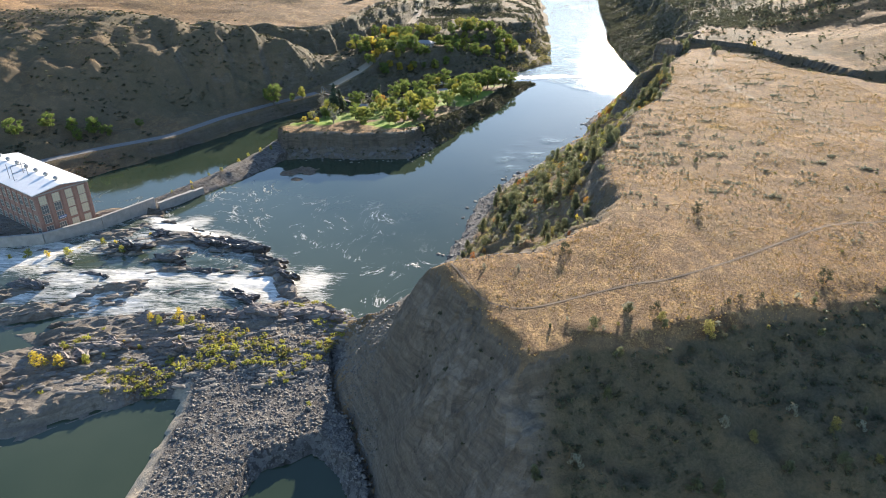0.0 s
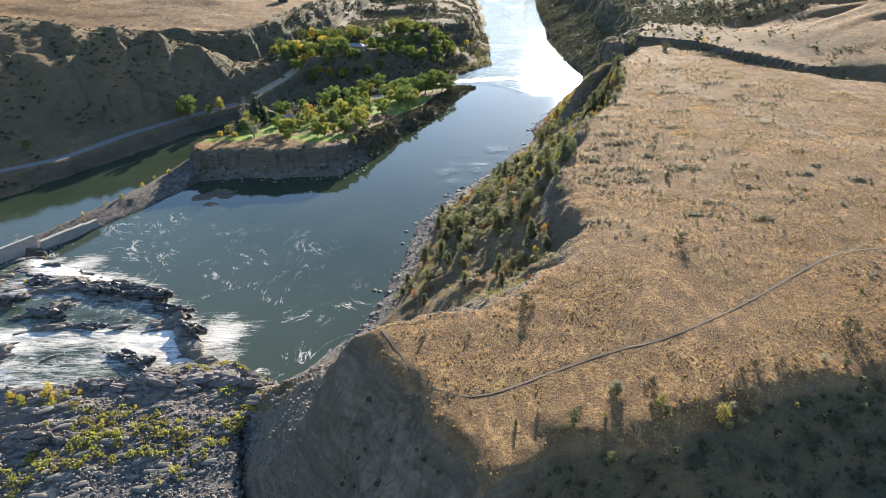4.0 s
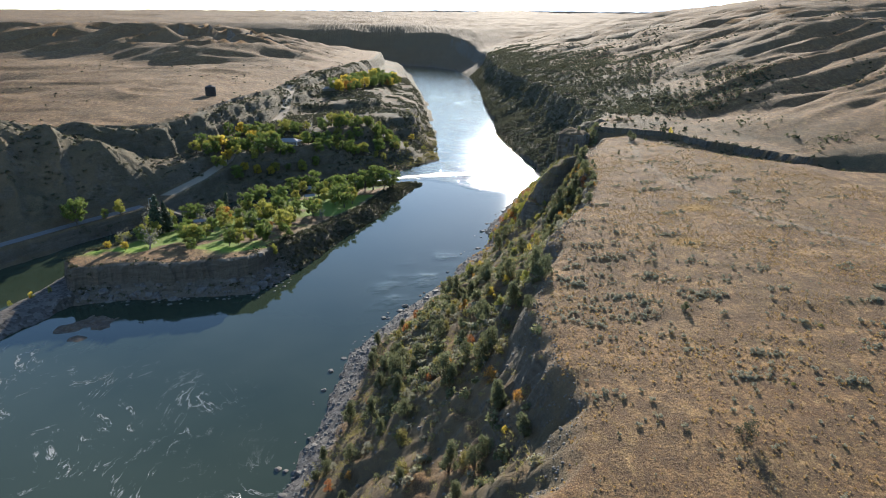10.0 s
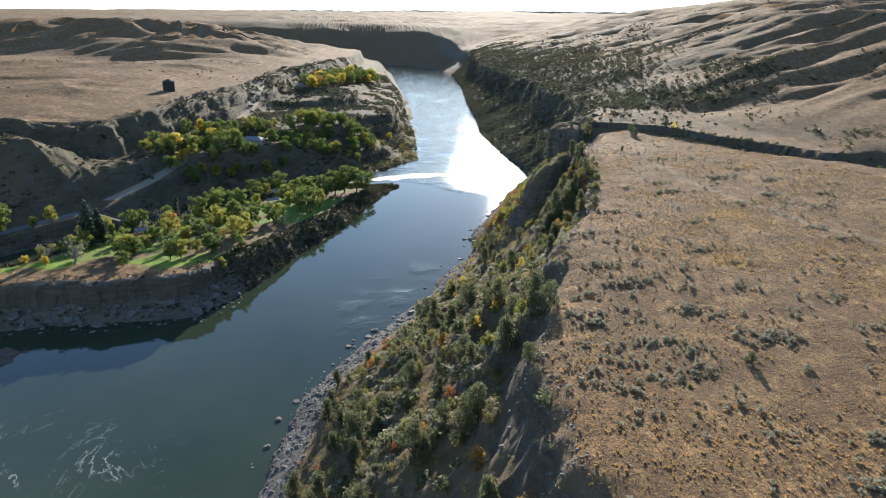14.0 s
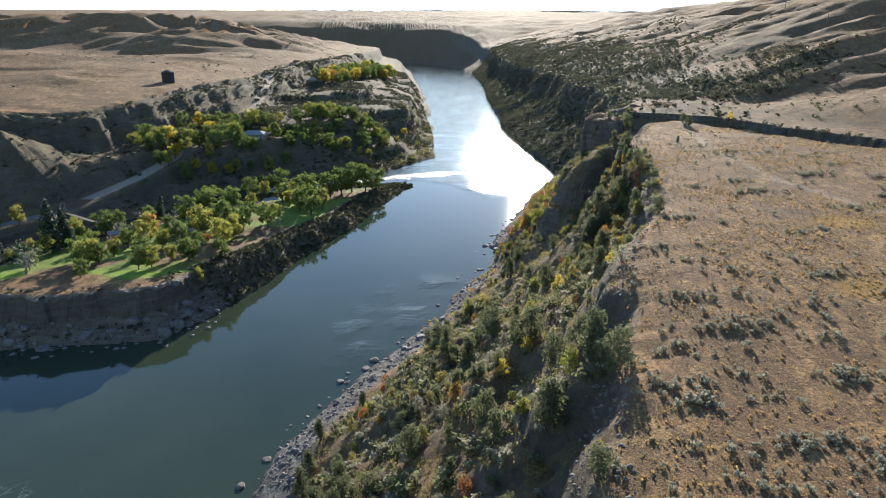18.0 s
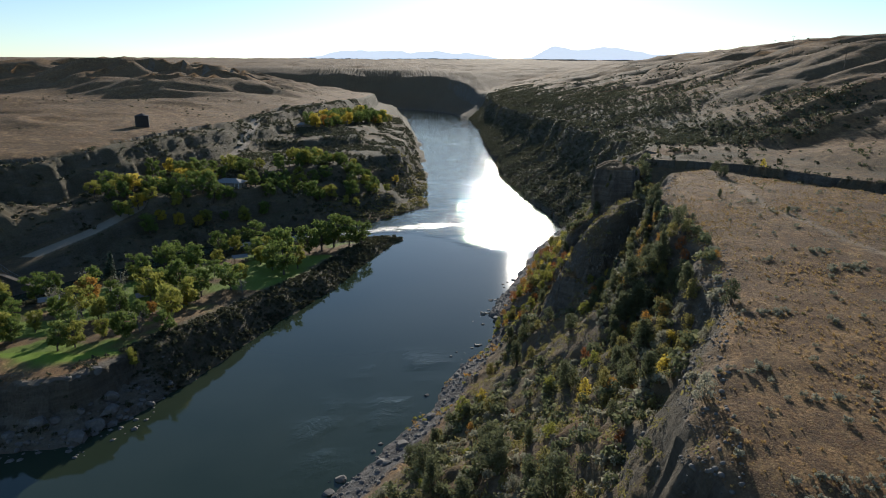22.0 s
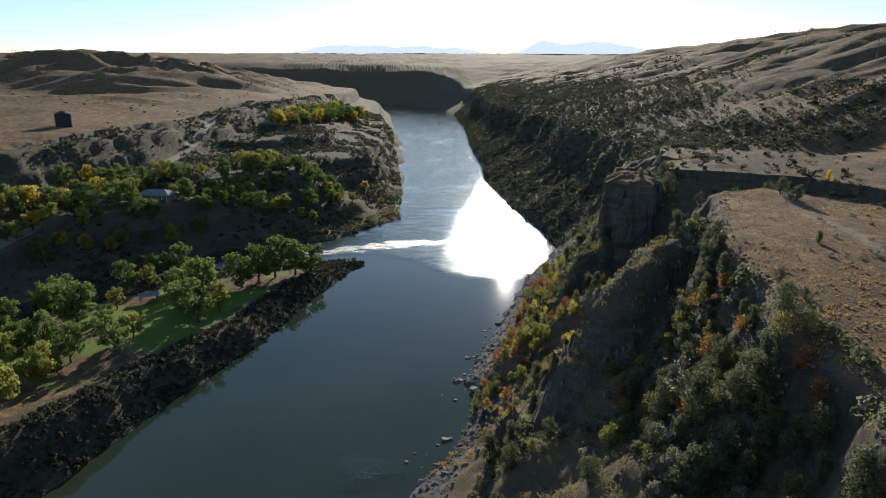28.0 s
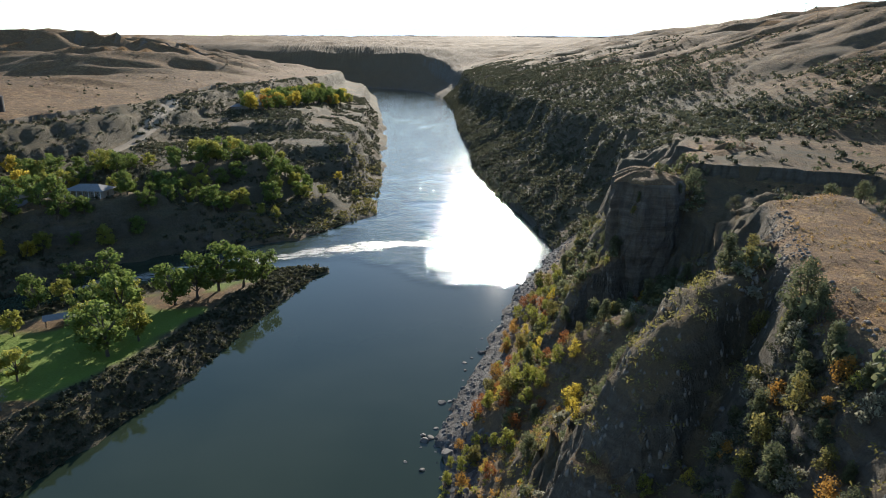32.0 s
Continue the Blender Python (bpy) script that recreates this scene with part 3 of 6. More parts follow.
def axis(lo, hi, fine, far_lo, far_hi, ratio):
    mid = list(np.arange(lo, hi, fine))
    a, s = [], fine
    p = lo
    while p > far_lo:
        s = min(s * ratio, 90)
        p -= s
        a.append(p)
    b, s, p = [], fine, mid[-1]
    while p < far_hi:
        s = min(s * ratio, 90)
        p += s
        b.append(p)
    return np.array(a[::-1] + mid + b)


def grid_mesh(name, xs, ys, zfun, material, keep=None):
    gx, gy = np.meshgrid(xs, ys)
    z, masks = zfun(gx, gy)
    nx, ny = len(xs), len(ys)
    i = (np.arange(ny - 1)[:, None] * nx + np.arange(nx - 1)[None, :])
    if keep is not None:
        k = keep(gx, gy)
        k = k[:-1, :-1] | k[1:, :-1] | k[:-1, 1:] | k[1:, 1:]
        i = i[k]
    i = i.ravel()
    quads = np.stack([i, i + 1, i + nx + 1, i + nx], 1)
    used = np.unique(quads)
    remap = np.full(nx * ny, -1, np.int64)
    remap[used] = np.arange(len(used))
    quads = remap[quads]
    me = bpy.data.meshes.new(name)
    me.vertices.add(len(used))
    me.vertices.foreach_set("co", np.stack([gx, gy, z], -1).reshape(-1, 3)[used].astype(np.float32).ravel())
    me.loops.add(quads.size)
    me.loops.foreach_set("vertex_index", quads.astype(np.int32).ravel())
    me.polygons.add(len(quads))
    me.polygons.foreach_set("loop_start", np.arange(0, quads.size, 4, dtype=np.int32))
    me.update(calc_edges=True)
    for key, v in masks.items():
        a = me.attributes.new(key, "FLOAT", "POINT")
        a.data.foreach_set("value", np.clip(v, 0, 1).astype(np.float32).ravel()[used])
    me.materials.append(material)
    ob = new(name, me)
    if "rock" in masks:
        normals = np.empty(len(quads) * 3, np.float32)
        me.polygons.foreach_get("normal", normals)
        rocky = masks["rock"].ravel()[used][quads].mean(1)
        me.polygons.foreach_set("use_smooth", ((normals.reshape(-1, 3)[:, 2] > 0.62) | (masks["scrub"].ravel()[used][quads].mean(1) > 0.5)) & (rocky < 0.6))
    else:
        me.polygons.foreach_set("use_smooth", np.ones(len(quads), bool))
    return ob


GX = axis(-205, 150, 1.0, -3600, 3600, 1.05)
GY = axis(40, 500, 1.0, -120, 4900, 1.016)
ground = tagged(grid_mesh("ground", GX, GY, height, GROUND), "dry grass mesa, rocky scrub slopes and rolling hills along a river canyon", "ground", kind="structure")


def water_masks(x, y):
    e = np.minimum(np.minimum(dist_to(x, y, SHORE_EAST), dist_to(x, y, ISLE_EAST)), dist_to(x, y, SHORE_WEST))
    fall = dist_to(x, y, FALLS)
    rapid = dist_to(x, y, [(-60, 497), (-20, 520), (10, 530), (40, 540), (75, 545), (100, 530)])
    glint = dist_to(x, y, [(0, 303), (13, 326), (25, 345)])
    line = 516 + 0.1 * x - 44 * step(25, 70, x) + 5 * fbm(x, y, 18, 3, 15)
    return 0 * x, {
        "foam": 0.9 * step(72, 25, fall + 14 * fbm(x, y, 25, 3, 17)),
        "white": np.maximum(np.maximum(0.9 * step(20, 2, np.hypot(x + 72, y - 164) + 6 * fbm(x, y, 9, 3, 12)), 0.8 * step(16, 2, np.hypot(x + 138, y - 212) + 5 * fbm(x, y, 9, 3, 14))),
                            np.maximum(0.7 * step(8, 1, fall + 3 * fbm(x, y, 7, 3, 12)), 0.62 * step(10, 1, rapid + 5 * fbm(x, y, 7, 3, 13)) * step(120, 30, x))),
        "chop": 0.004 + (1.25 + 1.9 * fbm(x, y, 16, 4, 23, 0.65)).clip(0.2, 3) * step(1, 12, y - line) + 0.5 * step(14, 3, rapid) + 1.0 * step(18, 2, glint) * step(-0.3, 0.5, fbm(x, y, 9, 3, 19)) + 0.14 * step(45, 6, fall) + 0.035 * step(380, 200, y),
    }


WX = axis(-210, 180, 3.0, -1000, 400, 1.08)
WY = axis(20, 640, 3.0, -110, 3000, 1.04)
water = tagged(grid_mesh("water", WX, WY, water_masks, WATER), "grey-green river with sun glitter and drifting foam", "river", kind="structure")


# ------------------------------------------------------------------ rapids over the shelf
def rapids_surface(x, y):
    fall = dist_to(x, y, FALLS)
    below = inside(x, y, MAIN_WATER)
    band = np.minimum(dist_to(x, y, RAPIDS_A), dist_to(x, y, RAPIDS_B) + 3)
    z = np.where(below, -0.6, 1.25 * step(0, 7, fall) + 0.10 + 0.006 * np.clip(-90 - x, 0, 200)) + 0.45 * fbm(x * 0.6, y * 1.6, 6, 4, 111) * step(40, 8, band)
    z = z - 1.9 * step(146, 122, y + 0.25 * (x + 120)) * step(-110, -130, x)
    lively = step(34, 6, band + 12 * fbm(x * 0.5, y, 16, 4, 112))
    return z, {
        "foam": 0.9 + 0 * x,
        "white": ((0.28 + 0.34 * lively + 0.55 * fbm(x * 0.4, y, 9, 3, 113)) * step(118, 136, y + 0.2 * (x + 120)) + 0.5 * step(9, 2, fall)).clip(0, 1),
        "chop": 0.5 * step(40, 8, band) + 0.2,
    }


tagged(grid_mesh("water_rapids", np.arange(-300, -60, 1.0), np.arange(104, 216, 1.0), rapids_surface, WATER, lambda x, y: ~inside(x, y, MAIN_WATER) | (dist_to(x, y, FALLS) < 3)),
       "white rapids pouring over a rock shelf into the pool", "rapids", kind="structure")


# ------------------------------------------------------------------ helpers for things
def part(name, bm, material, parent=None, label=""):
    me = bpy.data.meshes.new(name)
    if isinstance(bm, tuple):
        verts, faces = bm
        me.from_pydata([tuple(v) for v in verts], [], [tuple(f) for f in faces])
    else:
        bm.to_mesh(me)
        bm.free()
    me.materials.append(material)
    ob = new(name, me)
    if parent is not None:
        ob.parent = parent
    if label:
        ob["label"] = label
    return ob


def ground_z(x, y):
    return float(height(np.array([float(x)]), np.array([float(y)]))[0][0])


def box(bm, lo, hi, m=None):
    vs = bmesh.ops.create_cube(bm, size=1.0)["verts"]
    for v in vs:
        v.co = Vector([lo[k] + (v.co[k] + 0.5) * (hi[k] - lo[k]) for k in range(3)])
        if m is not None:
            v.co = m @ v.co
    return vs


def box_bm(lo, hi, bevel=0.0, m=None):
    bm = bmesh.new()
    box(bm, lo, hi)
    if bevel:
        bmesh.ops.bevel(bm, geom=bm.edges[:], offset=bevel, segments=1, affect="EDGES")
    if m is not None:
        bm.transform(m)
    return bm


def tube(bm, a, b, ra, rb, sides=6):
    a, b = Vector(a), Vector(b)
    q = (b - a).to_track_quat("Z", "Y")
    rings = []
    for p, r in ((a, ra), (b, rb)):
        rings.append([bm.verts.new(p + q @ Vector((r * math.cos(2 * math.pi * k / sides), r * math.sin(2 * math.pi * k / sides), 0))) for k in range(sides)])
    for k in range(sides):
        bm.faces.new((rings[0][k], rings[0][(k + 1) % sides], rings[1][(k + 1) % sides], rings[1][k]))
    bm.faces.new(rings[1])


# ------------------------------------------------------------------ plants
def leaf_material(name, a, b, glow=0.35, rough=0.7):
    m, t, s = mat(name)
    info = t.nodes.new("ShaderNodeObjectInfo")
    geo = t.nodes.new("ShaderNodeNewGeometry")
    c = mixc(t, geo.outputs["Random Per Island"], a, b)
    c = mixc(t, math_node(t, "MULTIPLY", info.outputs["Random"], 0.5), c, tuple(0.5 * (p + q) * 0.55 for p, q in zip(a, b)))
    t.links.new(c, s.inputs["Base Color"])
    s.inputs["Roughness"].default_value = rough
    s.inputs["Specular IOR Level"].default_value = 0.2
    tr = t.nodes.new("ShaderNodeBsdfTranslucent")
    t.links.new(c, tr.inputs[0])
    mx = t.nodes.new("ShaderNodeMixShader")
    mx.inputs[0].default_value = glow
    t.links.new(s.outputs[0], mx.inputs[1])
    t.links.new(tr.outputs[0], mx.inputs[2])
    t.links.new(mx.outputs[0], t.nodes["Material Output"].inputs[0])
    return m


LEAVES = {
    "green": leaf_material("leaf_green", (0.13, 0.185, 0.042), (0.22, 0.265, 0.070), 0.52),
    "lime": leaf_material("leaf_yellow_green", (0.27, 0.29, 0.055), (0.40, 0.37, 0.085), 0.52),
    "yellow": leaf_material("leaf_yellow", (0.50, 0.40, 0.06), (0.60, 0.47, 0.085), 0.66),
    "orange": leaf_material("leaf_orange", (0.38, 0.20, 0.045), (0.47, 0.28, 0.07), 0.55),
    "rust": leaf_material("leaf_rust", (0.30, 0.12, 0.045), (0.42, 0.18, 0.06), 0.5),
    "juniper": leaf_material("juniper_foliage", (0.112, 0.126, 0.060), (0.195, 0.20, 0.105), 0.5),
    "sage": leaf_material("sage_foliage", (0.26, 0.248, 0.17), (0.40, 0.38, 0.27), 0.5),
    "spruce": leaf_material("spruce_needles", (0.045, 0.068, 0.042), (0.085, 0.11, 0.065), 0.3),
    "straw": leaf_material("dry_grass", (0.38, 0.24, 0.085), (0.54, 0.37, 0.15), 0.45),
    "olive": leaf_material("shrub_olive", (0.204, 0.186, 0.060), (0.336, 0.288, 0.096), 0.5),
}
LEAVES["scrub"] = leaf_material("dark_scrub", (0.060, 0.066, 0.036), (0.115, 0.112, 0.062), 0.35)
LEAVES["dusk"] = leaf_material("hill_juniper", (0.078, 0.080, 0.046), (0.140, 0.136, 0.082), 0.35)
BARK = plain("bark", (0.13, 0.105, 0.08), (0.075, 0.06, 0.048), 3.0, 0.9, bumps=0.6)
GREY_WOOD = plain("weathered_wood", (0.23, 0.215, 0.20), (0.14, 0.13, 0.12), 3.0, 0.9)
rng = np.random.default_rng(7)


def leaf_cloud(clumps, count, size, flat=0.0, wide=1.0):
    """Small leaf sprays in uneven clumps: vertices and faces."""
    c = np.array(clumps, float)
    w = c[:, 3] * c[:, 4]
    which = rng.choice(len(c), count, p=w / w.sum())
    d = rng.normal(size=(count, 3))
    d /= np.linalg.norm(d, axis=1)[:, None]
    r = rng.random(count) ** 0.45
    p = c[which, :3] + d * r[:, None] * c[which][:, [3, 3, 4]]
    nrm = d + rng.normal(scale=0.7, size=(count, 3))
    nrm[:, 2] += flat
    nrm /= np.linalg.norm(nrm, axis=1)[:, None]
    a = np.cross(nrm, rng.normal(size=(count, 3)))
    a /= np.linalg.norm(a, axis=1)[:, None]
    b = np.cross(nrm, a) * wide
    s = size * (0.6 + 0.8 * rng.random(count))[:, None]
    bend = nrm * s * 0.22
    v = np.stack([p - a * s - b * s * 0.55, p + a * s * 0.8 - b * s * 0.5 + bend, p + a * s + b * s * 0.5, p - a * s * 0.7 + b * s * 0.6 - bend], 1).reshape(-1, 3)
    return v, np.arange(count * 4).reshape(-1, 4)


def broadleaf(height_m, colour, name="tree", wide=0.36, leaves=1600, bare=False, lean=0.0):
    """A tree: tapered trunk with limbs, and a crown of sprays in uneven clumps."""
    root = new(name)
    bm = bmesh.new()
    h = height_m
    fork = h * (0.12 + 0.08 * rng.random())
    top = Vector((lean * h, 0.05 * h * rng.normal(), h * 0.72))
    tube(bm, (0, 0, -0.8), (0.1 * lean, 0, fork), h * 0.034, h * 0.024, 7)
    tube(bm, (0.1 * lean, 0, fork), top, h * 0.024, h * 0.006, 6)
    clumps = []
    for k in range(12):
        az = 2.4 * k + rng.normal(scale=0.4)
        lev = 0.24 + 0.64 * (k + 0.5) / 12
        out = h * wide * math.sin(math.pi * (0.30 + 0.62 * (lev - 0.3))) * (0.65 + 0.5 * rng.random())
        tip = Vector((math.cos(az) * out + lean * h * lev, math.sin(az) * out, h * lev))
        base = Vector((0, 0, fork)).lerp(top, max(0.0, (lev - 0.38)) * 1.0)
        mid = base.lerp(tip, 0.55) + Vector((0, 0, 0.04 * h))
        tube(bm, base, mid, h * 0.014, h * 0.008, 5)
        tube(bm, mid, tip, h * 0.008, h * 0.003, 4)
        if bare:
            for j in range(5):
                q = mid.lerp(tip, 0.2 + 0.2 * j)
                e = q + Vector((rng.normal(), rng.normal(), 0.7 + 0.4 * rng.random())) * h * 0.09
                tube(bm, q, e, h * 0.004, h * 0.0012, 3)
        r = h * (0.11 + 0.075 * rng.random())
        clumps.append((*tip, r, r * 0.75))
        inner = mid.lerp(tip, 0.35) + Vector((rng.normal(), rng.normal(), rng.normal())) * h * 0.05
        clumps.append((*inner, r * 0.8, r * 0.65))
    clumps.append((top.x, top.y, h * 0.86, h * 0.15, h * 0.13))
    part("trunk", bm, GREY_WOOD if bare else BARK, root)
    if bare:
        clumps = [(x, y, z, r * 1.1, q * 1.1) for x, y, z, r, q in clumps]
        part("crown", leaf_cloud(clumps, 240, 0.16), LEAVES["sage"], root, "thin grey twigs with few leaves left")
    else:
        part("crown", leaf_cloud(clumps, leaves, h * 0.028), LEAVES[colour], root)
    return root


def spruce(h):
    root = new("conifer")
    bm = bmesh.new()
    tube(bm, (0, 0, -0.8), (0, 0, h), h * 0.02, 0.02, 6)
    part("trunk", bm, BARK, root)
    clumps = []
    for k in range(26):
        lev = 0.10 + 0.86 * k / 26
        out = h * 0.19 * (1 - lev) ** 0.8
        for j in range(3):
            az = k * 1.3 + j * 2.1 + rng.normal(scale=0.3)
            clumps.append((math.cos(az) * out * 0.7, math.sin(az) * out * 0.7, h * lev, 0.25 + out * 0.6, 0.28 + 0.02 * h))
    clumps.append((0, 0, h * 0.97, 0.25, 0.6))
    part("crown", leaf_cloud(clumps, 1700, h * 0.022, 0.6), LEAVES["spruce"], root)
    return root


def shrub(h, colour, name="juniper", leaves=420, tall=1.0):
    """A dense bush with several stems and a ragged crown."""
    root = new(name)
    bm = bmesh.new()
    clumps = []
    for k in range(8):
        az = 2.4 * k + rng.normal(scale=0.3)
        lev = 0.22 + 0.68 * (k / 7)
        out = h * 0.34 / tall * (1 - 0.75 * lev * min(tall, 1.2)) * (0.6 + 0.7 * rng.random())
        tip = (math.cos(az) * out, math.sin(az) * out, h * lev)
        tube(bm, (0.05 * math.cos(az), 0.05 * math.sin(az), -0.5), tip, h * 0.022, h * 0.006, 4)
        r = h * (0.16 + 0.10 * rng.random()) / tall ** 0.5
        clumps.append((*tip, r, r * 0.9 * tall ** 0.5))
    part("stem", bm, BARK, root)["kind"] = "stuff"
    part("foliage", leaf_cloud(clumps, leaves, h * (0.034 if leaves > 800 else 0.034), 0.0, 0.5 if leaves > 800 else 1.0), LEAVES[colour], root)
    return root


def steepness(x, y):
    """Rise over run of the ground."""
    z = [height(x + dx, y + dy)[0] for dx, dy in ((1.5, 0), (-1.5, 0), (0, 1.5), (0, -1.5))]
    return np.hypot(z[0] - z[1], z[2] - z[3]) / 3.0


def off_spurs(x, y):
    a, b = dist_to(x, y, SPUR), dist_to(x, y, BUTTRESS)
    return ((a > 9) | (x > 88)) & ((b > 8) | (b < 1.5))


def place(proto, x, y, scale=1.0, sink=0.0, z=None):
    z = ground_z(x, y) if z is None else z
    s = scale * (0.92 + 0.16 * rng.random())
    return copy_thing(proto, Matrix.LocRotScale((x, y, max(z, 0) - sink), Euler((0.06 * rng.normal(), 0.06 * rng.normal(), rng.random() * 6.28)), (s, s * (0.9 + 0.2 * rng.random()), s * (0.92 + 0.16 * rng.random()))))


def remove(protos):
    for root in protos:
        for o in (*root.children_recursive, root):
            bpy.data.objects.remove(o)


def scatter(protos, pts, label, category, group, low, high, sink=0.0):
    pts = np.array(pts, float)
    zs = height(pts[:, 0], pts[:, 1])[0]
    for (x, y), z in zip(pts, zs):
        k = int(rng.random() * len(protos))
        o = place(protos[k], x, y, low + (high - low) * rng.random() ** 1.4, sink, z)
        tagged(o, label if isinstance(label, str) else label[k], category, group)


def pick_points(poly, count, apart, keep=None):
    xs, ys = [p[0] for p in poly], [p[1] for p in poly]
    c = np.stack([min(xs) + (max(xs) - min(xs)) * rng.random(count * 30), min(ys) + (max(ys) - min(ys)) * rng.random(count * 30)], 1)
    c = c[inside(c[:, 0], c[:, 1], poly)]
    if keep is not None:
        c = c[keep(c[:, 0], c[:, 1])]
    out = []
    for p in c:
        if all((p[0] - q[0]) ** 2 + (p[1] - q[1]) ** 2 > apart ** 2 for q in out):
            out.append(p)
        if len(out) >= count:
            break
    return out


def random_points(x0, x1, y0, y1, count, keep):
    c = np.stack([x0 + (x1 - x0) * rng.random(count), y0 + (y1 - y0) * rng.random(count)], 1)
    return c[keep(c[:, 0], c[:, 1])]


TREES = {}
for colour in ("green", "lime", "yellow", "orange"):
    TREES[colour] = [broadleaf(10, colour, "cottonwood_tree", 0.28 + 0.04 * k, lean=0.05 * rng.normal()) for k in range(3 if colour in ("green", "lime") else 2)]
TREES["bare"] = [broadleaf(8, "sage", "bare_tree", 0.36, bare=True) for k in range(2)]
TREES["spruce"] = [spruce(14)]
WORDS = {"green": "green cottonwood tree with a spreading ragged crown", "lime": "yellow-green cottonwood tree turning colour in autumn", "yellow": "yellow autumn tree with a rounded crown",
         "orange": "orange autumn tree with a loose crown", "bare": "bare grey tree that has lost its leaves", "spruce": "tall dark green conifer with a narrow crown"}


def tree(kind, x, y, h, where, z=None):
    p = TREES[kind][int(rng.random() * len(TREES[kind]))]
    o = place(p, x, y, 1.22 * h / {"spruce": 11.0, "bare": 8.0}.get(kind, 10.0), 0.0, z)
    return tagged(o, WORDS[kind] + " " + where, "tree", "trees " + where)


for kind, spots in (
    ("green", ((3, 487, 10), (-3, 483, 12), (-10, 479, 13), (-15, 472, 12), (-20, 466, 12), (-28, 449, 13), (-25, 427, 12), (-52, 497, 11), (-60, 490, 9), (-80, 455, 10), (-81, 424, 9),
               (-62, 431, 10), (-40, 403, 8), (-69, 338, 6.5), (-88, 342, 6), (-118, 385, 12), (-97, 368, 6), (-100, 396, 8), (-60, 467, 10), (-112, 352, 6), (-76, 440, 8), (-92, 412, 7), (-36, 470, 9), (-104, 340, 5))),
    ("lime", ((-21, 437, 9), (-38, 446, 7), (-39, 413, 7), (-31, 435, 8), (-49, 335, 4.5), (-62, 349, 4.5), (-72, 371, 5), (-120, 348, 4.5), (-84, 356, 5), (-54, 470, 7), (-123, 362, 5), (-30, 458, 9))),
    ("yellow", ((-50, 384, 4.5), (-112, 333, 3.5), (-121, 337, 3.5))),
    ("orange", ((-83, 389, 7.5), (-58, 375, 3.5))),
    ("bare", ((-71, 383, 6.5), (-54, 354, 6), (-56, 406, 7), (-90, 384, 6), (-66, 366, 5), (-84, 466, 8), (-98, 420, 7), (-124, 396, 9))),
    ("spruce", ((-110, 366, 14), (-106, 372, 11), (-94, 428, 10))),
):
    for x, y, h in spots:
        tree(kind, x, y, h, "on the island lawn")
for x, y in pick_points([(-126, 345), (-60, 336), (-44, 345), (-34, 385), (-22, 420), (-12, 446), (-30, 482), (-62, 470), (-98, 420), (-124, 372)], 34, 8.0):
    if fbm(np.array([x]), np.array([y]), 18, 3, 91)[0] < 0.12:
        tree(("green", "lime", "green", "bare")[int(rng.random() * 3.6)], x, y, 5 + 5 * rng.random(), "on the island lawn")
for x, y in pick_points([(-126, 336), (-60, 326), (-50, 332), (-40, 366), (-28, 402), (-60, 420), (-100, 400), (-126, 372)], 30, 5.5):
    tree(("green", "green", "bare", "lime", "green")[int(rng.random() * 5)], x, y, 4.5 + 4.5 * rng.random(), "above the island cliff")
for kind, x, y, h in (("green", -157, 388, 12), ("green", -160, 394, 9), ("lime", -143, 407, 7), ("bare", -130, 412, 10), ("green", -148, 400, 5)):
    tree(kind, x, y, h, "beside the road")


for x, y, h in ((-245, 300, 8), (-236, 306, 9), (-229, 306, 7), (-252, 291, 8), (-263, 280, 9), (-217, 322, 5), (-240, 296, 6)):
    tree("green", x, y, h, "beside the road")


TERRACE = [(-132, 498), (-112, 486), (-88, 492), (-66, 512), (-46, 545), (-20, 566), (2, 590), (12, 612), (-6, 636), (-36, 640), (-56, 608), (-74, 600), (-92, 590), (-118, 560)]
clear = lambda x, y: (np.hypot(x - HOUSE[0], y - HOUSE[1]) > 13) & (np.abs(x + 88 - 0.4 * (y - 530)) > 3)
for x, y in pick_points(TERRACE, 125, 4.6, clear):
    kind = ("green", "green", "lime", "green", "lime", "yellow")[int(rng.random() * 5.6)]
    tree(kind, x, y, 4.5 + 5.0 * rng.random(), "on the terrace")
FAR_GROVE = [(-64, 800), (-44, 830), (-16, 900), (4, 1000), (14, 1110), (4, 1190), (-22, 1090), (-48, 960), (-66, 870)]
for x, y in pick_points(FAR_GROVE, 60, 6.0):
    kind = ("green", "lime", "green", "lime", "green", "yellow", "green", "green", "orange")[int(rng.random() * 8.4)]
    tree(kind, x, y, 9 + 5 * rng.random(), "in the far grove")
for x, y, h in ((-10, 566, 5), (-4, 570, 6), (6, 600, 6), (14, 606, 5), (-1, 612, 7), (20, 650, 5), (30, 640, 4)):
    tree("lime" if rng.random() < 0.6 else "yellow", x, y, h, "on the low spit")

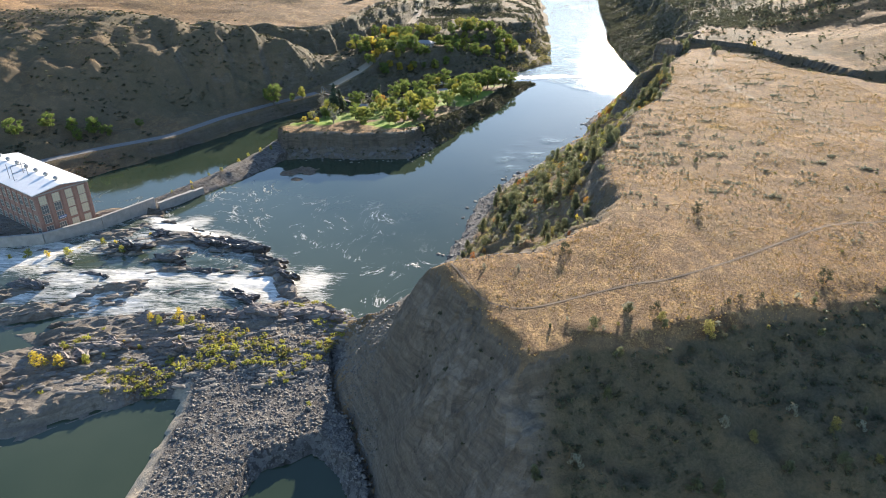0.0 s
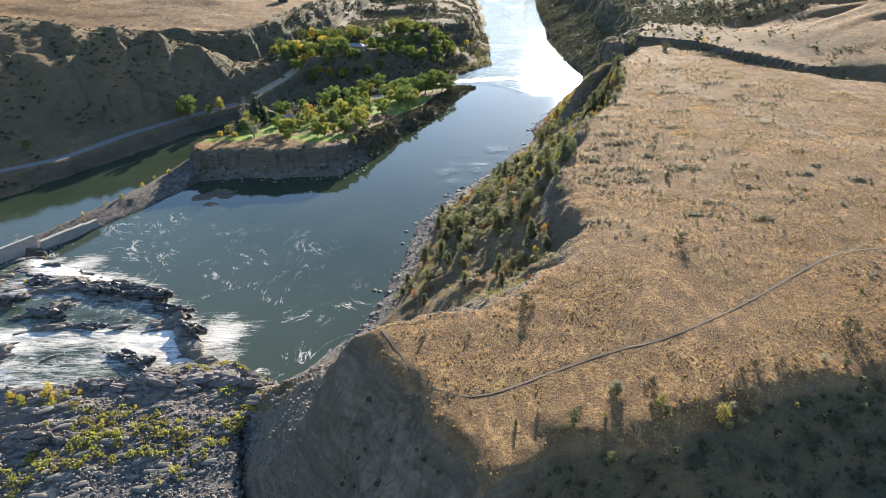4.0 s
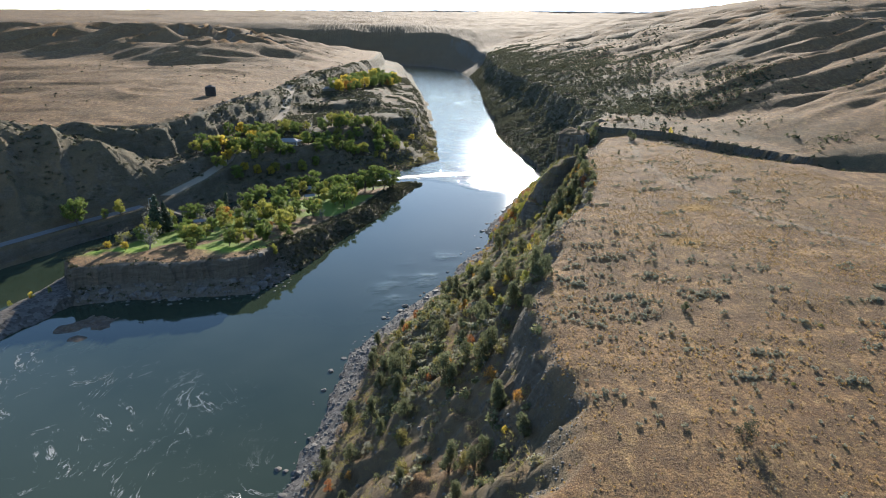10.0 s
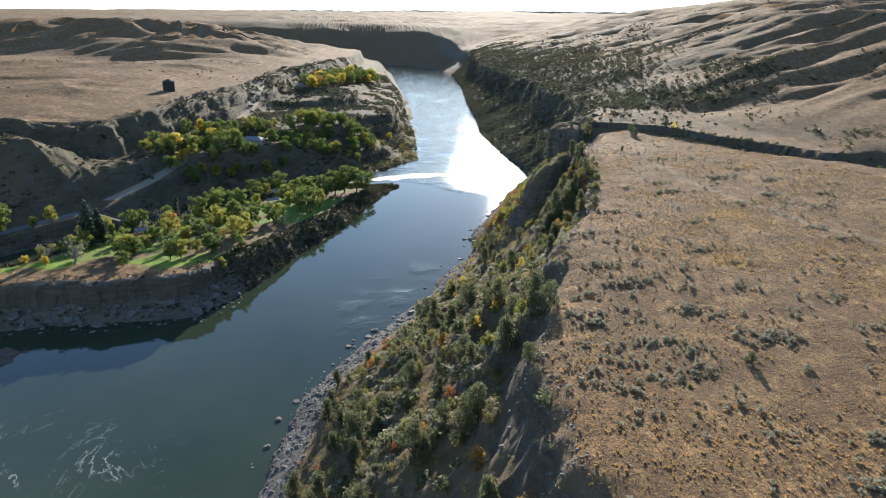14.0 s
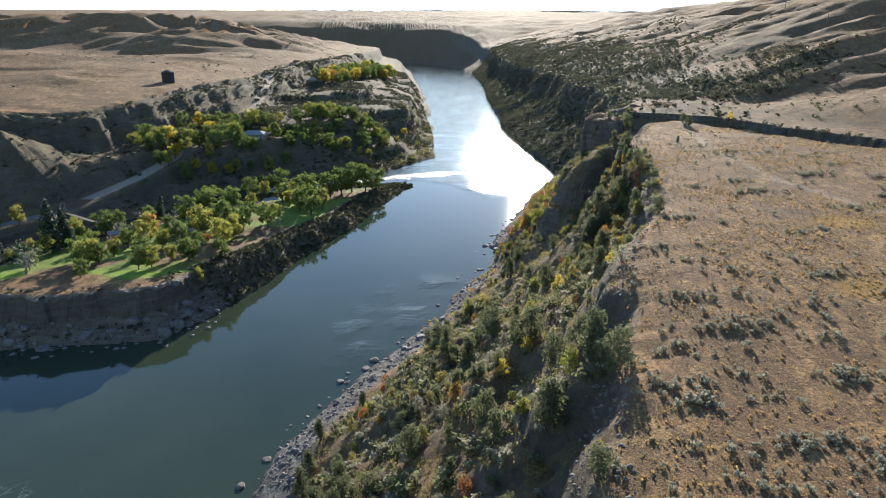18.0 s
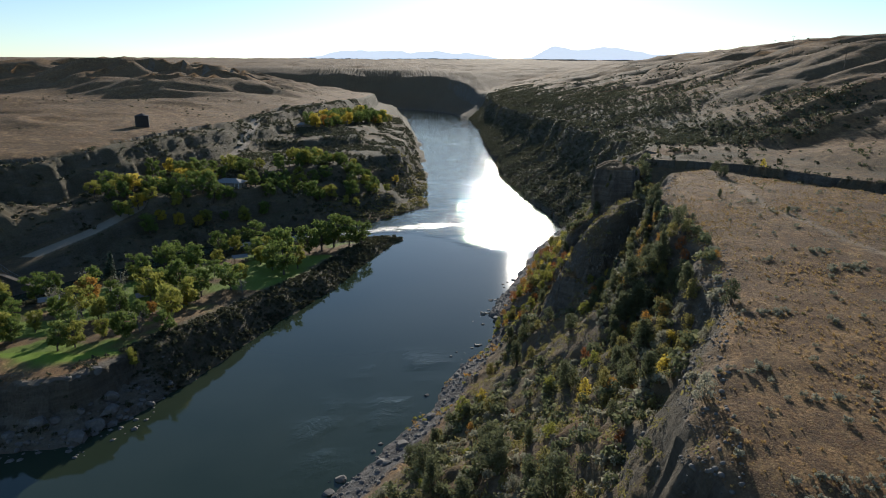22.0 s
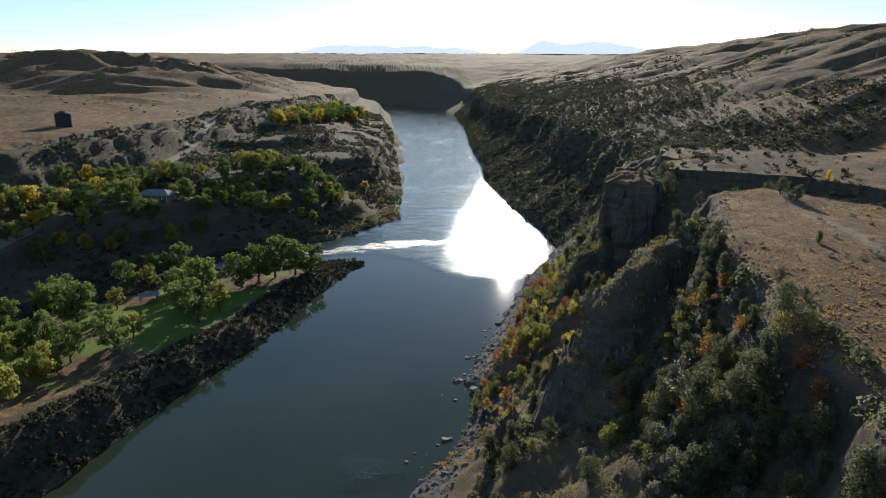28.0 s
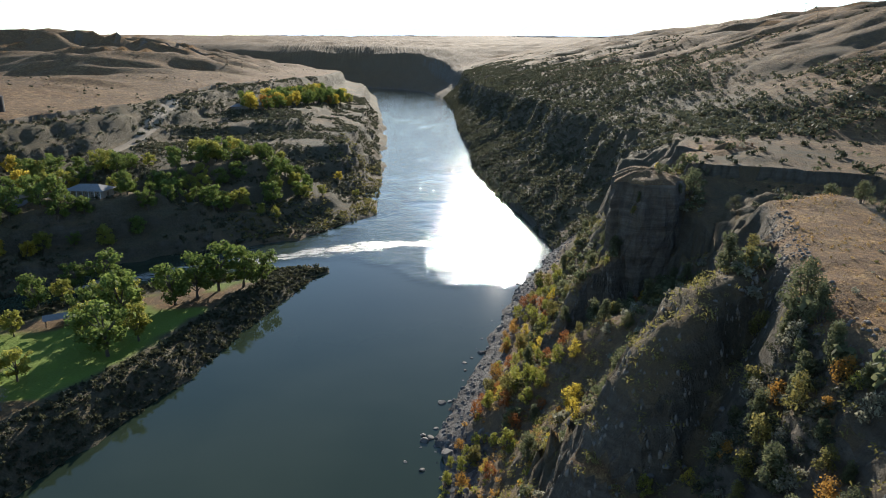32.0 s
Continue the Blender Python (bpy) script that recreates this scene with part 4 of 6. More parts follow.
# junipers, sage and autumn shrubs on the east slope under the rim
SHRUBS = [shrub(4.0, "juniper", "juniper", 1500, t) for t in (1.0, 1.35, 1.7)] + [shrub(3.2, "olive", "shrub", 680, 1.0)] + [shrub(2.6, "sage", "sage_bush", 640, 0.9)] \
    + [shrub(2.8, "lime", "willow", 640, 1.0), shrub(2.2, "rust", "autumn_shrub", 560, 0.9), shrub(2.4, "orange", "autumn_shrub", 560, 0.9), shrub(2.8, "yellow", "willow", 600, 1.0), shrub(3.0, "scrub", "juniper", 1300, 0.72)]
SHRUB_WORDS = ["dark green juniper on the rocky canyon slope"] * 3 + ["olive-brown shrub on the canyon slope", "grey-green sage shrub on the canyon slope", "yellow-green shrub on the canyon slope",
               "rust-red autumn shrub on the canyon slope", "orange autumn shrub on the canyon slope", "bright yellow autumn shrub on the canyon slope"]
SLOPE = [(-18, 185), (-8, 205), (-2, 250), (22, 285), (40, 320), (58, 352), (66, 385), (80, 425), (100, 470), (122, 500), (126, 440), (106, 384), (97, 358), (88, 338), (83, 322), (81, 298), (77, 280), (68, 260),
         (58, 244), (50, 227), (44, 212), (40, 198), (33, 180), (32, 160), (25, 128), (10, 112), (0, 150)]
weights = [0.19, 0.15, 0.14, 0.17, 0.15, 0.09, 0.04, 0.03, 0.04]
p = random_points(0, 130, 120, 500, 8000, lambda x, y: inside(x, y, SLOPE) & (steepness(x, y) < 1.6) & off_spurs(x, y) & (fbm(x, y, 20, 3, 137) > -0.18) & ((y > 185) | (rng.random(x.shape) < 0.2)))
SLOPE_BRUSH = p
spots = pick_points(SLOPE, 300, 2.5, lambda x, y: (fbm(x, y, 24, 3, 131) > -0.28) & (steepness(x, y) < 1.6) & off_spurs(x, y) & ((y > 178) | (rng.random(x.shape) < 0.3)))
zs = height(np.array(spots)[:, 0], np.array(spots)[:, 1])[0]
for (x, y), z in zip(spots, zs):
    k = int(rng.choice(len(weights), p=weights))
    o = place(SHRUBS[k], x, y, (0.6 + 0.75 * rng.random() ** 1.3) * (1.35 if k < 3 else 1.0), 0.1, z)
    tagged(o, SHRUB_WORDS[k], "shrub", "shrubs on the canyon slope")
for k, x, y, s in ((5, 34, 298, 1.9), (8, 75, 374, 1.5), (5, 73, 386, 1.4), (6, -3, 207, 1.3), (7, 76, 416, 1.4), (7, 24, 172, 1.2), (7, 20, 124, 0.5), (6, 18, 120, 0.5), (0, 118, 360, 0.9), (0, 119, 367, 1.0),
                   (8, 153, 400, 1.1), (0, 20, 150, 1.0), (1, 26, 147, 1.2), (0, 18, 148, 1.1), (0, 24, 160, 1.0), (2, 14, 138, 0.9), (7, 72, 300, 1.0), (5, 70, 330, 0.9), (8, 60, 372, 0.9), (5, 64, 392, 1.1)):
    tagged(place(SHRUBS[k], x, y, s, 0.1), SHRUB_WORDS[k], "shrub", "shrubs on the canyon slope")
BOWL = [(60, 286), (72, 288), (76, 300), (81, 312), (83, 322), (87, 333), (80, 331), (74, 326), (66, 318)]
for x, y in pick_points(BOWL, 90, 1.9):
    k = (0, 1, 2, 3, 4, 3, 0, 7)[int(rng.random() * 8)]
    tagged(place(SHRUBS[k], x, y, 0.5 + 0.75 * rng.random() ** 1.6, 0.2), SHRUB_WORDS[k], "shrub", "shrubs on the canyon slope")
for x, y in pick_points([(58, 366), (70, 378), (80, 392), (79, 402), (92, 440), (100, 470), (92, 472), (76, 433), (60, 396), (50, 372)], 84, 2.2):
    k = (5, 5, 6, 7, 8, 3, 5, 6, 3)[int(rng.random() * 9)]
    tagged(place(SHRUBS[k], x, y, 0.9 + 0.7 * rng.random(), 0.2), SHRUB_WORDS[k], "shrub", "shrubs on the canyon slope")
for x, y in pick_points([(50, 258), (62, 256), (70, 272), (75, 286), (76, 298), (64, 292), (56, 276)], 60, 1.9):
    k = (0, 1, 3, 4, 2, 3, 6, 7)[int(rng.random() * 8)]
    tagged(place(SHRUBS[k], x, y, 0.7 + 0.6 * rng.random(), 0.2), SHRUB_WORDS[k], "shrub", "shrubs on the canyon slope")
for x, y in ((122, 390), (128, 386), (133, 382), (141, 372), (150, 361), (152, 352), (163, 338), (176, 326), (190, 310), (118, 402), (127, 401)):
    tagged(place(SHRUBS[(0, 9, 3)[int(rng.random() * 3)]], x, y, 0.7 + 0.5 * rng.random(), 0.2), "juniper at the foot of the rock ledge behind the mesa", "shrub", "junipers under the ledge")
tree("bare", 70, 306, 5.5, "in the hollow")
tree("bare", 66, 300, 4.0, "in the hollow")
for k, x, y, s, words in ((9, 52.5, 128, 1.0, "dark round juniper standing alone on the dry mesa"), (9, 15.5, 104, 0.95, "grey-green bush at the edge of the mesa"), (9, 72, 93, 1.1, "green juniper beside the footpath with a long shadow"),
                          (4, 27, 79, 1.0, "grey sage bush near the mesa edge"), (0, 19, 71, 0.7, "small juniper at the mesa edge"), (3, 33, 75, 0.8, "low olive shrub at the mesa edge"), (3, 42, 73, 1.1, "low olive shrub at the mesa edge"),
                          (2, 21, 59, 0.9, "upright juniper on the shaded flank"), (0, 67, 255, 0.85, "dark juniper on the rim of the mesa"), (0, 84, 310, 0.5, "dark juniper on the rim of the mesa"),
                          (0, 83, 303, 0.4, "small juniper near the rim"), (2, 100, 326, 0.45, "small juniper on the mesa grass"), (2, 105, 305, 0.45, "small juniper on the mesa grass"), (0, 63, 172, 0.5, "small dark bush on the mesa grass"),
                          (4, -4, 95, 0.5, "small sage bush on the mesa grass"), (4, 4, 95, 0.5, "small sage bush on the mesa grass")):
    tagged(place(SHRUBS[k], x, y, s, 0.1), words, "shrub")
for x, y in pick_points([(8, 62), (60, 74), (90, 86), (80, 92), (50, 84), (10, 74)], 34, 3.0):
    k = (9, 3, 4, 0)[int(rng.random() * 4)]
    tagged(place(SHRUBS[k], x, y, 0.25 + 0.45 * rng.random() ** 2, 0.1), "low dark bush along the south edge of the mesa", "shrub", "bushes along the mesa edge")
for x, y in pick_points([(-20, 88), (0, 50), (60, 60), (110, 80), (120, 40), (40, 10), (0, 20)], 50, 4.0):
    k = (0, 0, 3, 4, 1, 3)[int(rng.random() * 6)]
    tagged(place(SHRUBS[k], x, y, 0.5 + 0.5 * rng.random(), 0.1), "dark shrub on the shaded south flank of the mesa", "shrub", "shrubs on the shaded flank")
for k, x, y, s in ((5, -158, 238, 0.6), (8, -154, 250, 0.6), (5, -150, 262, 0.7), (5, -148, 274, 0.6), (8, -143, 285, 0.8), (5, -141, 294, 0.9), (8, -136, 300, 1.0), (5, -132, 306, 0.9), (3, -146, 268, 0.8), (3, -152, 246, 0.7)):
    tagged(place(SHRUBS[k], x, y, s, 0.1), "low yellowing shrub on the gravel dike", "shrub", "shrubs on the dike")
for k, x, y, s in ((8, -135, 104, 2.0), (8, -129, 105, 1.6), (5, -122, 107, 1.4), (5, -132, 112, 1.2), (5, -172, 176, 1.6), (8, -178, 173, 1.5), (5, -186, 172, 1.8), (8, -192, 170, 1.3), (8, -114, 131, 1.4), (8, -106, 134, 1.5), (5, -110, 129, 1.1), (8, -104, 132, 0.7), (8, -98, 135, 0.7), (5, -150, 178, 1.3), (8, -156, 184, 1.1), (5, -163, 186, 1.1), (8, -148, 196, 0.8), (5, -50, 93, 0.7),
                   (5, -92, 120, 0.7), (8, -86, 122, 0.7), (5, -110, 116, 0.8), (5, -100, 122, 0.6), (8, -80, 128, 0.5), (5, -75, 120, 0.6), (5, -118, 110, 0.7), (8, -116, 118, 0.5), (5, -94, 112, 0.6), (8, -170, 181, 0.9)):
    tagged(place(SHRUBS[k], x, y, s, 0.1), "yellow willow shrub among the shelf rocks", "shrub", "willows on the rock shelf")


def stuff_of(base, pts, scales, name, material, label, category, flatten=1.0, turn=6.283):
    """Many small copies of one shape joined into one mesh."""
    v, f = np.array(base[0], float), np.array(base[1])
    pts = np.array(pts, float)
    z = np.maximum(height(pts[:, 0], pts[:, 1])[0], -0.3)
    n, a = len(pts), rng.random(len(pts)) * turn
    ca, sa, s = np.cos(a)[:, None], np.sin(a)[:, None], np.array(scales)[:, None]
    out = np.stack([(v[:, 0] * ca - v[:, 1] * sa) * s + pts[:, :1], (v[:, 0] * sa + v[:, 1] * ca) * s + pts[:, 1:2], v[:, 2] * s * flatten + z[:, None]], -1).reshape(-1, 3)
    faces = (f[None] + (np.arange(n) * len(v))[:, None, None]).reshape(-1, f.shape[1])
    me = bpy.data.meshes.new(name)
    me.vertices.add(len(out))
    me.vertices.foreach_set("co", out.astype(np.float32).ravel())
    me.loops.add(faces.size)
    me.loops.foreach_set("vertex_index", faces.astype(np.int32).ravel())
    me.polygons.add(len(faces))
    me.polygons.foreach_set("loop_start", np.arange(0, faces.size, faces.shape[1], dtype=np.int32))
    me.update(calc_edges=True)
    me.materials.append(material)
    return tagged(new(name, me), label, category, kind="stuff")


def ball_clumps(r, h, n):
    return [(r * 0.6 * math.cos(2.4 * k), r * 0.6 * math.sin(2.4 * k), h * (0.35 + 0.3 * rng.random()), r * 0.6, h * 0.45) for k in range(n)]


on_mesa = lambda x, y: inside(x, y, MESA) & (dist_to(x, y, MESA, True) > 1.2) & (dist_to(x, y, FOOTPATH) > 0.8)
p = random_points(-20, 160, 55, 380, 150000, lambda x, y: on_mesa(x, y) & (rng.random(x.shape) < 0.4 + 0.8 * fbm(x, y, 14, 3, 141)))
stuff_of(leaf_cloud(ball_clumps(0.28, 0.35, 3), 8, 0.15), p, 0.25 + 0.5 * rng.random(len(p)) ** 2, "grass_tussocks", LEAVES["straw"], "dry straw-coloured grass tussocks on the mesa", "grass")
CLUMPS = [(89, 239), (59, 204), (52, 194), (44, 192), (45, 188), (65, 200), (74, 198), (63, 191), (65, 188), (53, 181), (39, 179), (40, 173), (40, 169), (43, 168), (55, 171), (51, 170), (50, 174), (58, 177),
          (58, 232), (63, 226), (53, 204), (55, 213), (53, 164), (47, 176), (71, 209), (81, 210), (63, 214), (69, 180)]
centres = CLUMPS + [tuple(c) for c in pick_points([(36, 140), (120, 120), (150, 180), (140, 300), (96, 340), (84, 290), (62, 235), (44, 200)], 54, 8.0)]
p = np.concatenate([np.array(c) + rng.normal(size=(int(9 + 30 * rng.random() ** 2), 2)) * (0.9 + 1.1 * rng.random()) * np.array((1.5, 0.7)) for c in centres] + [random_points(15, 150, 110, 345, 1100, on_mesa)])
p = p[on_mesa(p[:, 0], p[:, 1])]
stuff_of(leaf_cloud(ball_clumps(0.6, 0.8, 6), 110, 0.12), p, 0.28 + 0.62 * rng.random(len(p)) ** 2.2, "sagebrush", LEAVES["sage"], "grey-green sagebrush in loose patches on the mesa", "sagebrush")
p = random_points(-10, 170, 60, 360, 260, lambda x, y: on_mesa(x, y))
stuff_of(leaf_cloud(ball_clumps(0.4, 0.5, 4), 36, 0.15), p, 0.35 + 0.7 * rng.random(len(p)) ** 3, "small_shrubs", LEAVES["olive"], "small dark shrubs dotted over the dry mesa", "shrub")
slope_keep = lambda x, y: inside(x, y, SLOPE) & (steepness(x, y) < 1.8)
p = random_points(-20, 130, 115, 500, 26000, lambda x, y: slope_keep(x, y) & ((y > 180) | (rng.random(x.shape) < 0.35)))
stuff_of(leaf_cloud(ball_clumps(0.6, 0.8, 4), 28, 0.14, 0.0, 0.5), p, 0.5 + 1.3 * rng.random(len(p)) ** 2, "slope_grass", LEAVES["olive"], "rank grass and low brush on the canyon slope", "brush")
p = SLOPE_BRUSH[::2]
stuff_of(leaf_cloud(ball_clumps(0.9, 1.2, 5), 60, 0.22), p, 0.6 + 0.9 * rng.random(len(p)) ** 2, "slope_sage", LEAVES["sage"], "grey-green sage brush on the canyon slope", "brush")
p = SLOPE_BRUSH[1::2]
stuff_of(leaf_cloud(ball_clumps(1.0, 1.7, 5), 60, 0.24), p, 0.6 + 1.0 * rng.random(len(p)) ** 2, "slope_thicket", LEAVES["juniper"], "dark thicket of young junipers on the canyon slope", "brush")
low = [(22, 308), (34, 316), (48, 336), (60, 345), (68, 360), (76, 384), (80, 402), (92, 440), (84, 448), (66, 408), (56, 384), (47, 360), (34, 338), (20, 316)]
p = random_points(20, 95, 305, 450, 5200, lambda x, y: inside(x, y, low) & (fbm(x, y, 9, 3, 241) > -0.15))
for k, (leaf, words) in enumerate((("lime", "yellow-green brush"), ("straw", "pale dry brush"), ("orange", "orange autumn brush"))):
    q = p[k::3] if k < 2 else p[2::7]
    stuff_of(leaf_cloud(ball_clumps(0.6, 0.8, 4), 40, 0.13), q, 0.4 + 1.0 * rng.random(len(q)) ** 2, "slope_brush", LEAVES[leaf], words + " above the boulder shore", "brush")
p = random_points(55, 92, 280, 340, 3600, lambda x, y: inside(x, y, BOWL) & (fbm(x, y, 8, 3, 243) > -0.3))
stuff_of(leaf_cloud(ball_clumps(0.7, 0.9, 5), 46, 0.15), p, 0.4 + 0.9 * rng.random(len(p)) ** 2, "hollow_thicket", LEAVES["dusk"], "dark thicket filling the hollow under the mesa rim", "brush")
p = random_points(-142, -46, 92, 150, 2600, lambda x, y: inside(x, y, SHELF) & (fbm(x, y, 17, 4, 211) > 0.05) & (dist_to(x, y, SHELF, True) > 2))
stuff_of(leaf_cloud(ball_clumps(0.7, 0.8, 4), 36, 0.19), p[::2], 0.5 + 1.2 * rng.random(len(p[::2])) ** 2, "shelf_brush", LEAVES["lime"], "low yellow-green brush on the rock shelf", "brush")
stuff_of(leaf_cloud(ball_clumps(0.7, 0.8, 4), 36, 0.19), p[1::2], 0.4 + 0.9 * rng.random(len(p[1::2])) ** 2, "shelf_brush", LEAVES["olive"], "low olive brush on the rock shelf", "brush")
p = random_points(-40, 160, -10, 112, 15000, lambda x, y: ~inside(x, y, MESA) & inside(x, y, FOOT + [(-46, 141), (-16, 96), (60, 110), (300, 100)]) & (fbm(x, y, 16, 3, 145) > -0.1) & ((x > 8) | (rng.random(x.shape) < 0.12)))
stuff_of(leaf_cloud(ball_clumps(0.6, 0.7, 4), 15, 0.24), p, 0.25 + 1.0 * rng.random(len(p)) ** 3, "flank_brush", LEAVES["scrub"], "low dark brush on the shaded flank of the mesa", "brush")
canyon_wall = [(108, 520), (107, 640), (108, 760), (120, 860), (130, 1000), (156, 1270), (173, 1600), (300, 1600), (420, 1250), (460, 900), (430, 700), (330, 560), (220, 470), (160, 470), (140, 500)]
p = random_points(100, 460, 470, 1600, 90000, lambda x, y: inside(x, y, canyon_wall) & ~inside(x, y, MAIN_WATER) & (0.9 * fbm(x, y, 45, 4, 161) + 0.72 - (x - 120 - 0.05 * (y - 500)) / 105 > 1.3 * (rng.random(x.shape) - 0.5)))
stuff_of(leaf_cloud(ball_clumps(1.3, 1.7, 5), 15, 0.5), p, 0.45 + 0.9 * rng.random(len(p)) ** 2, "canyon_scrub", LEAVES["dusk"], "dark juniper scrub on the shaded canyon wall", "scrub")
p = random_points(120, 900, 330, 1900, 60000, lambda x, y: inside(x, y, HIGHLAND) & ((y > 485) | (rng.random(x.shape) < 0.6)) & (fbm(x, y, 70, 4, 171) + 0.12 - (x - 150) / 1500 > 0.9 * rng.random(x.shape)))
stuff_of(leaf_cloud(ball_clumps(1.2, 1.7, 4), 34, 0.38), p, 0.5 + 0.9 * rng.random(len(p)) ** 2, "highland_junipers", LEAVES["scrub"], "junipers scattered over the folded grass hills", "scrub")
p = random_points(-420, -60, 200, 900, 16000, lambda x, y: (~inside(x, y, WEST_RIM)) & inside(x, y, SHORE_WEST + CANAL_WEST + [(-9000, 100)]) & (fbm(x, y, 30, 3, 181) > -0.02 - 0.3 * step(340, 450, y)) & (dist_to(x, y, ROAD) > 5))
stuff_of(leaf_cloud(ball_clumps(1.0, 1.3, 4), 17, 0.42), p, 0.5 + 0.9 * rng.random(len(p)) ** 2, "hillside_brush", LEAVES["dusk"], "dark brush in the folds of the western hillside", "brush")
p = random_points(112, 420, 190, 440, 9000, lambda x, y: ~inside(x, y, MESA) & ~inside(x, y, HIGHLAND) & (fbm(x, y, 14, 3, 257) > -0.05) & (dist_to(x, y, SHORE_EAST) > 60))
stuff_of(leaf_cloud(ball_clumps(0.9, 1.2, 5), 40, 0.22), p, 0.35 + 1.0 * rng.random(len(p)) ** 2, "gully_brush", LEAVES["dusk"], "dark brush filling the gully behind the mesa", "brush")
p = random_points(125, 420, 250, 490, 5000, lambda x, y: inside(x, y, HIGHLAND) & (fbm(x, y, 34, 4, 259) > 0.55 * rng.random(x.shape)))
stuff_of(leaf_cloud(ball_clumps(0.8, 1.0, 5), 40, 0.2), p, 0.3 + 1.0 * rng.random(len(p)) ** 2.4, "bench_brush", LEAVES["juniper"], "bushes dotted over the bench beyond the gully", "brush")
p = random_points(-700, 20, 430, 1500, 9000, lambda x, y: inside(x, y, WEST_RIM) & (fbm(x, y, 60, 4, 251) > 0.75 * rng.random(x.shape)))
stuff_of(leaf_cloud(ball_clumps(1.0, 1.2, 4), 22, 0.36), p, 0.35 + 0.9 * rng.random(len(p)) ** 2.5, "plateau_brush", LEAVES["scrub"], "dark brush dotted over the western plateau", "brush")
p = random_points(-50, 45, 545, 760, 7000, lambda x, y: inside(x, y, SHORE_WEST + CANAL_WEST + [(-9000, 100)]) & (dist_to(x, y, SHORE_WEST) < 32) & (fbm(x, y, 18, 3, 253) > -0.1))
stuff_of(leaf_cloud(ball_clumps(0.8, 0.9, 4), 18, 0.3), p, 0.4 + 0.9 * rng.random(len(p)) ** 2, "spit_brush", LEAVES["olive"], "brown and olive brush along the far shore", "brush")
p = random_points(-140, 30, 300, 510, 40000, lambda x, y: inside(x, y, ISLE) & (np.minimum(dist_to(x, y, ISLE_EAST), dist_to(x, y, CANAL_EAST)) < 13) & ((y > 335) | (rng.random(x.shape) < 0.15)))
stuff_of(leaf_cloud(ball_clumps(0.8, 1.0, 4), 18, 0.30), p, 0.35 + 0.9 * rng.random(len(p)) ** 2.5, "bank_brush", LEAVES["scrub"], "dark brush along the island banks", "brush")
p = random_points(-130, 45, 470, 1250, 24000, lambda x, y: inside(x, y, SHORE_WEST + CANAL_WEST + [(-9000, 100)]) & ~inside(x, y, WEST_RIM) & (np.hypot(x + 73, y - 545) > 10) & (fbm(x, y, 25, 3, 191) > -0.05))
stuff_of(leaf_cloud(ball_clumps(1.0, 1.3, 4), 15, 0.42), p, 0.5 + 0.9 * rng.random(len(p)) ** 2, "terrace_brush", LEAVES["dusk"], "brush on the terraces across the river", "brush")


# ------------------------------------------------------------------ stones
STONE = plain("shore_stone", (0.20, 0.178, 0.150), (0.105, 0.094, 0.080), 0.8, 0.85, bumps=0.5, dist=0.1)
CRAGGY = plain("spur_rock", (0.24, 0.205, 0.16), (0.155, 0.132, 0.105), 0.7, 0.9, bumps=0.6, dist=0.15)


def stone_shape(seed, sub=2):
    bm = bmesh.new()
    bmesh.ops.create_icosphere(bm, subdivisions=sub, radius=0.5)
    r = np.random.default_rng(seed)
    planes = [(Vector(r.normal(size=3)).normalized(), 0.26 + 0.14 * r.random()) for _ in range(9)]
    for v in bm.verts:
        for n, d in planes:
            k = v.co.dot(n) - d
            if k > 0:
                v.co -= n * k
        v.co.z *= 0.72
    out = ([tuple(v.co) for v in bm.verts], [tuple(w.index for w in f.verts) for f in bm.faces])
    bm.free()
    return out


BOULDERS = [part("boulder", stone_shape(k), STONE) for k in range(4)]
c = np.array(pick_points([(-30, 160), (-12, 160), (-8, 245), (12, 282), (30, 310), (46, 346), (62, 376), (72, 410), (98, 470), (118, 510), (112, 522), (92, 492), (66, 432), (48, 390), (40, 356), (20, 318), (-8, 270), (-20, 230), (-26, 190)], 165, 1.3,
             lambda x, y: dist_to(x, y, SHORE_EAST) < 4.5))
for x, y in c:
    o = place(BOULDERS[int(rng.random() * 4)], x, y, 0.7 + 2.6 * rng.random() ** 3, 0.1)
    tagged(o, "angular grey boulder on the rocky river shore", "boulder", "boulders along the shore")
for x, y, s in ((46, 362, 1.6), (43, 360, 1.1), (38, 357, 1.0), (36, 354, 1.3), (49, 380, 1.4), (46, 383, 1.2), (50, 392, 1.5), (-22, 182, 3.4), (-24, 176, 3.0), (-19, 190, 2.4), (-77, 157, 8.5), (-81, 164, 6.0), (-84, 169, 4.0), (-97, 184, 3.5)):
    tagged(place(BOULDERS[int(rng.random() * 4)], x, y, s, 0.1, max(0.0, ground_z(x, y))), "grey boulder standing in the shallow water", "boulder", "boulders in the water")
for x, y in pick_points([(-150, 208), (-60, 147), (-48, 138), (-80, 118), (-138, 102), (-230, 130), (-220, 170), (-180, 176)], 60, 3.0):
    z = ground_z(x, y)
    if z > 0.6:
        tagged(place(BOULDERS[int(rng.random() * 4)], x, y, 1.2 + 3.0 * rng.random() ** 2, 0.3, z), "weathered rock slab on the shelf beside the rapids", "boulder", "rocks on the shelf")
for x, y in pick_points([(-121, 303), (-74, 307), (-53, 311), (-44, 328), (-50, 330), (-60, 316), (-76, 313), (-119, 309)], 70, 1.7):
    tagged(place(BOULDERS[int(rng.random() * 4)], x, y, 1.4 + 4.2 * rng.random() ** 2.2, 0.3), "fallen grey block at the foot of the island cliff", "boulder", "fallen blocks under the island cliff")
remove(BOULDERS)
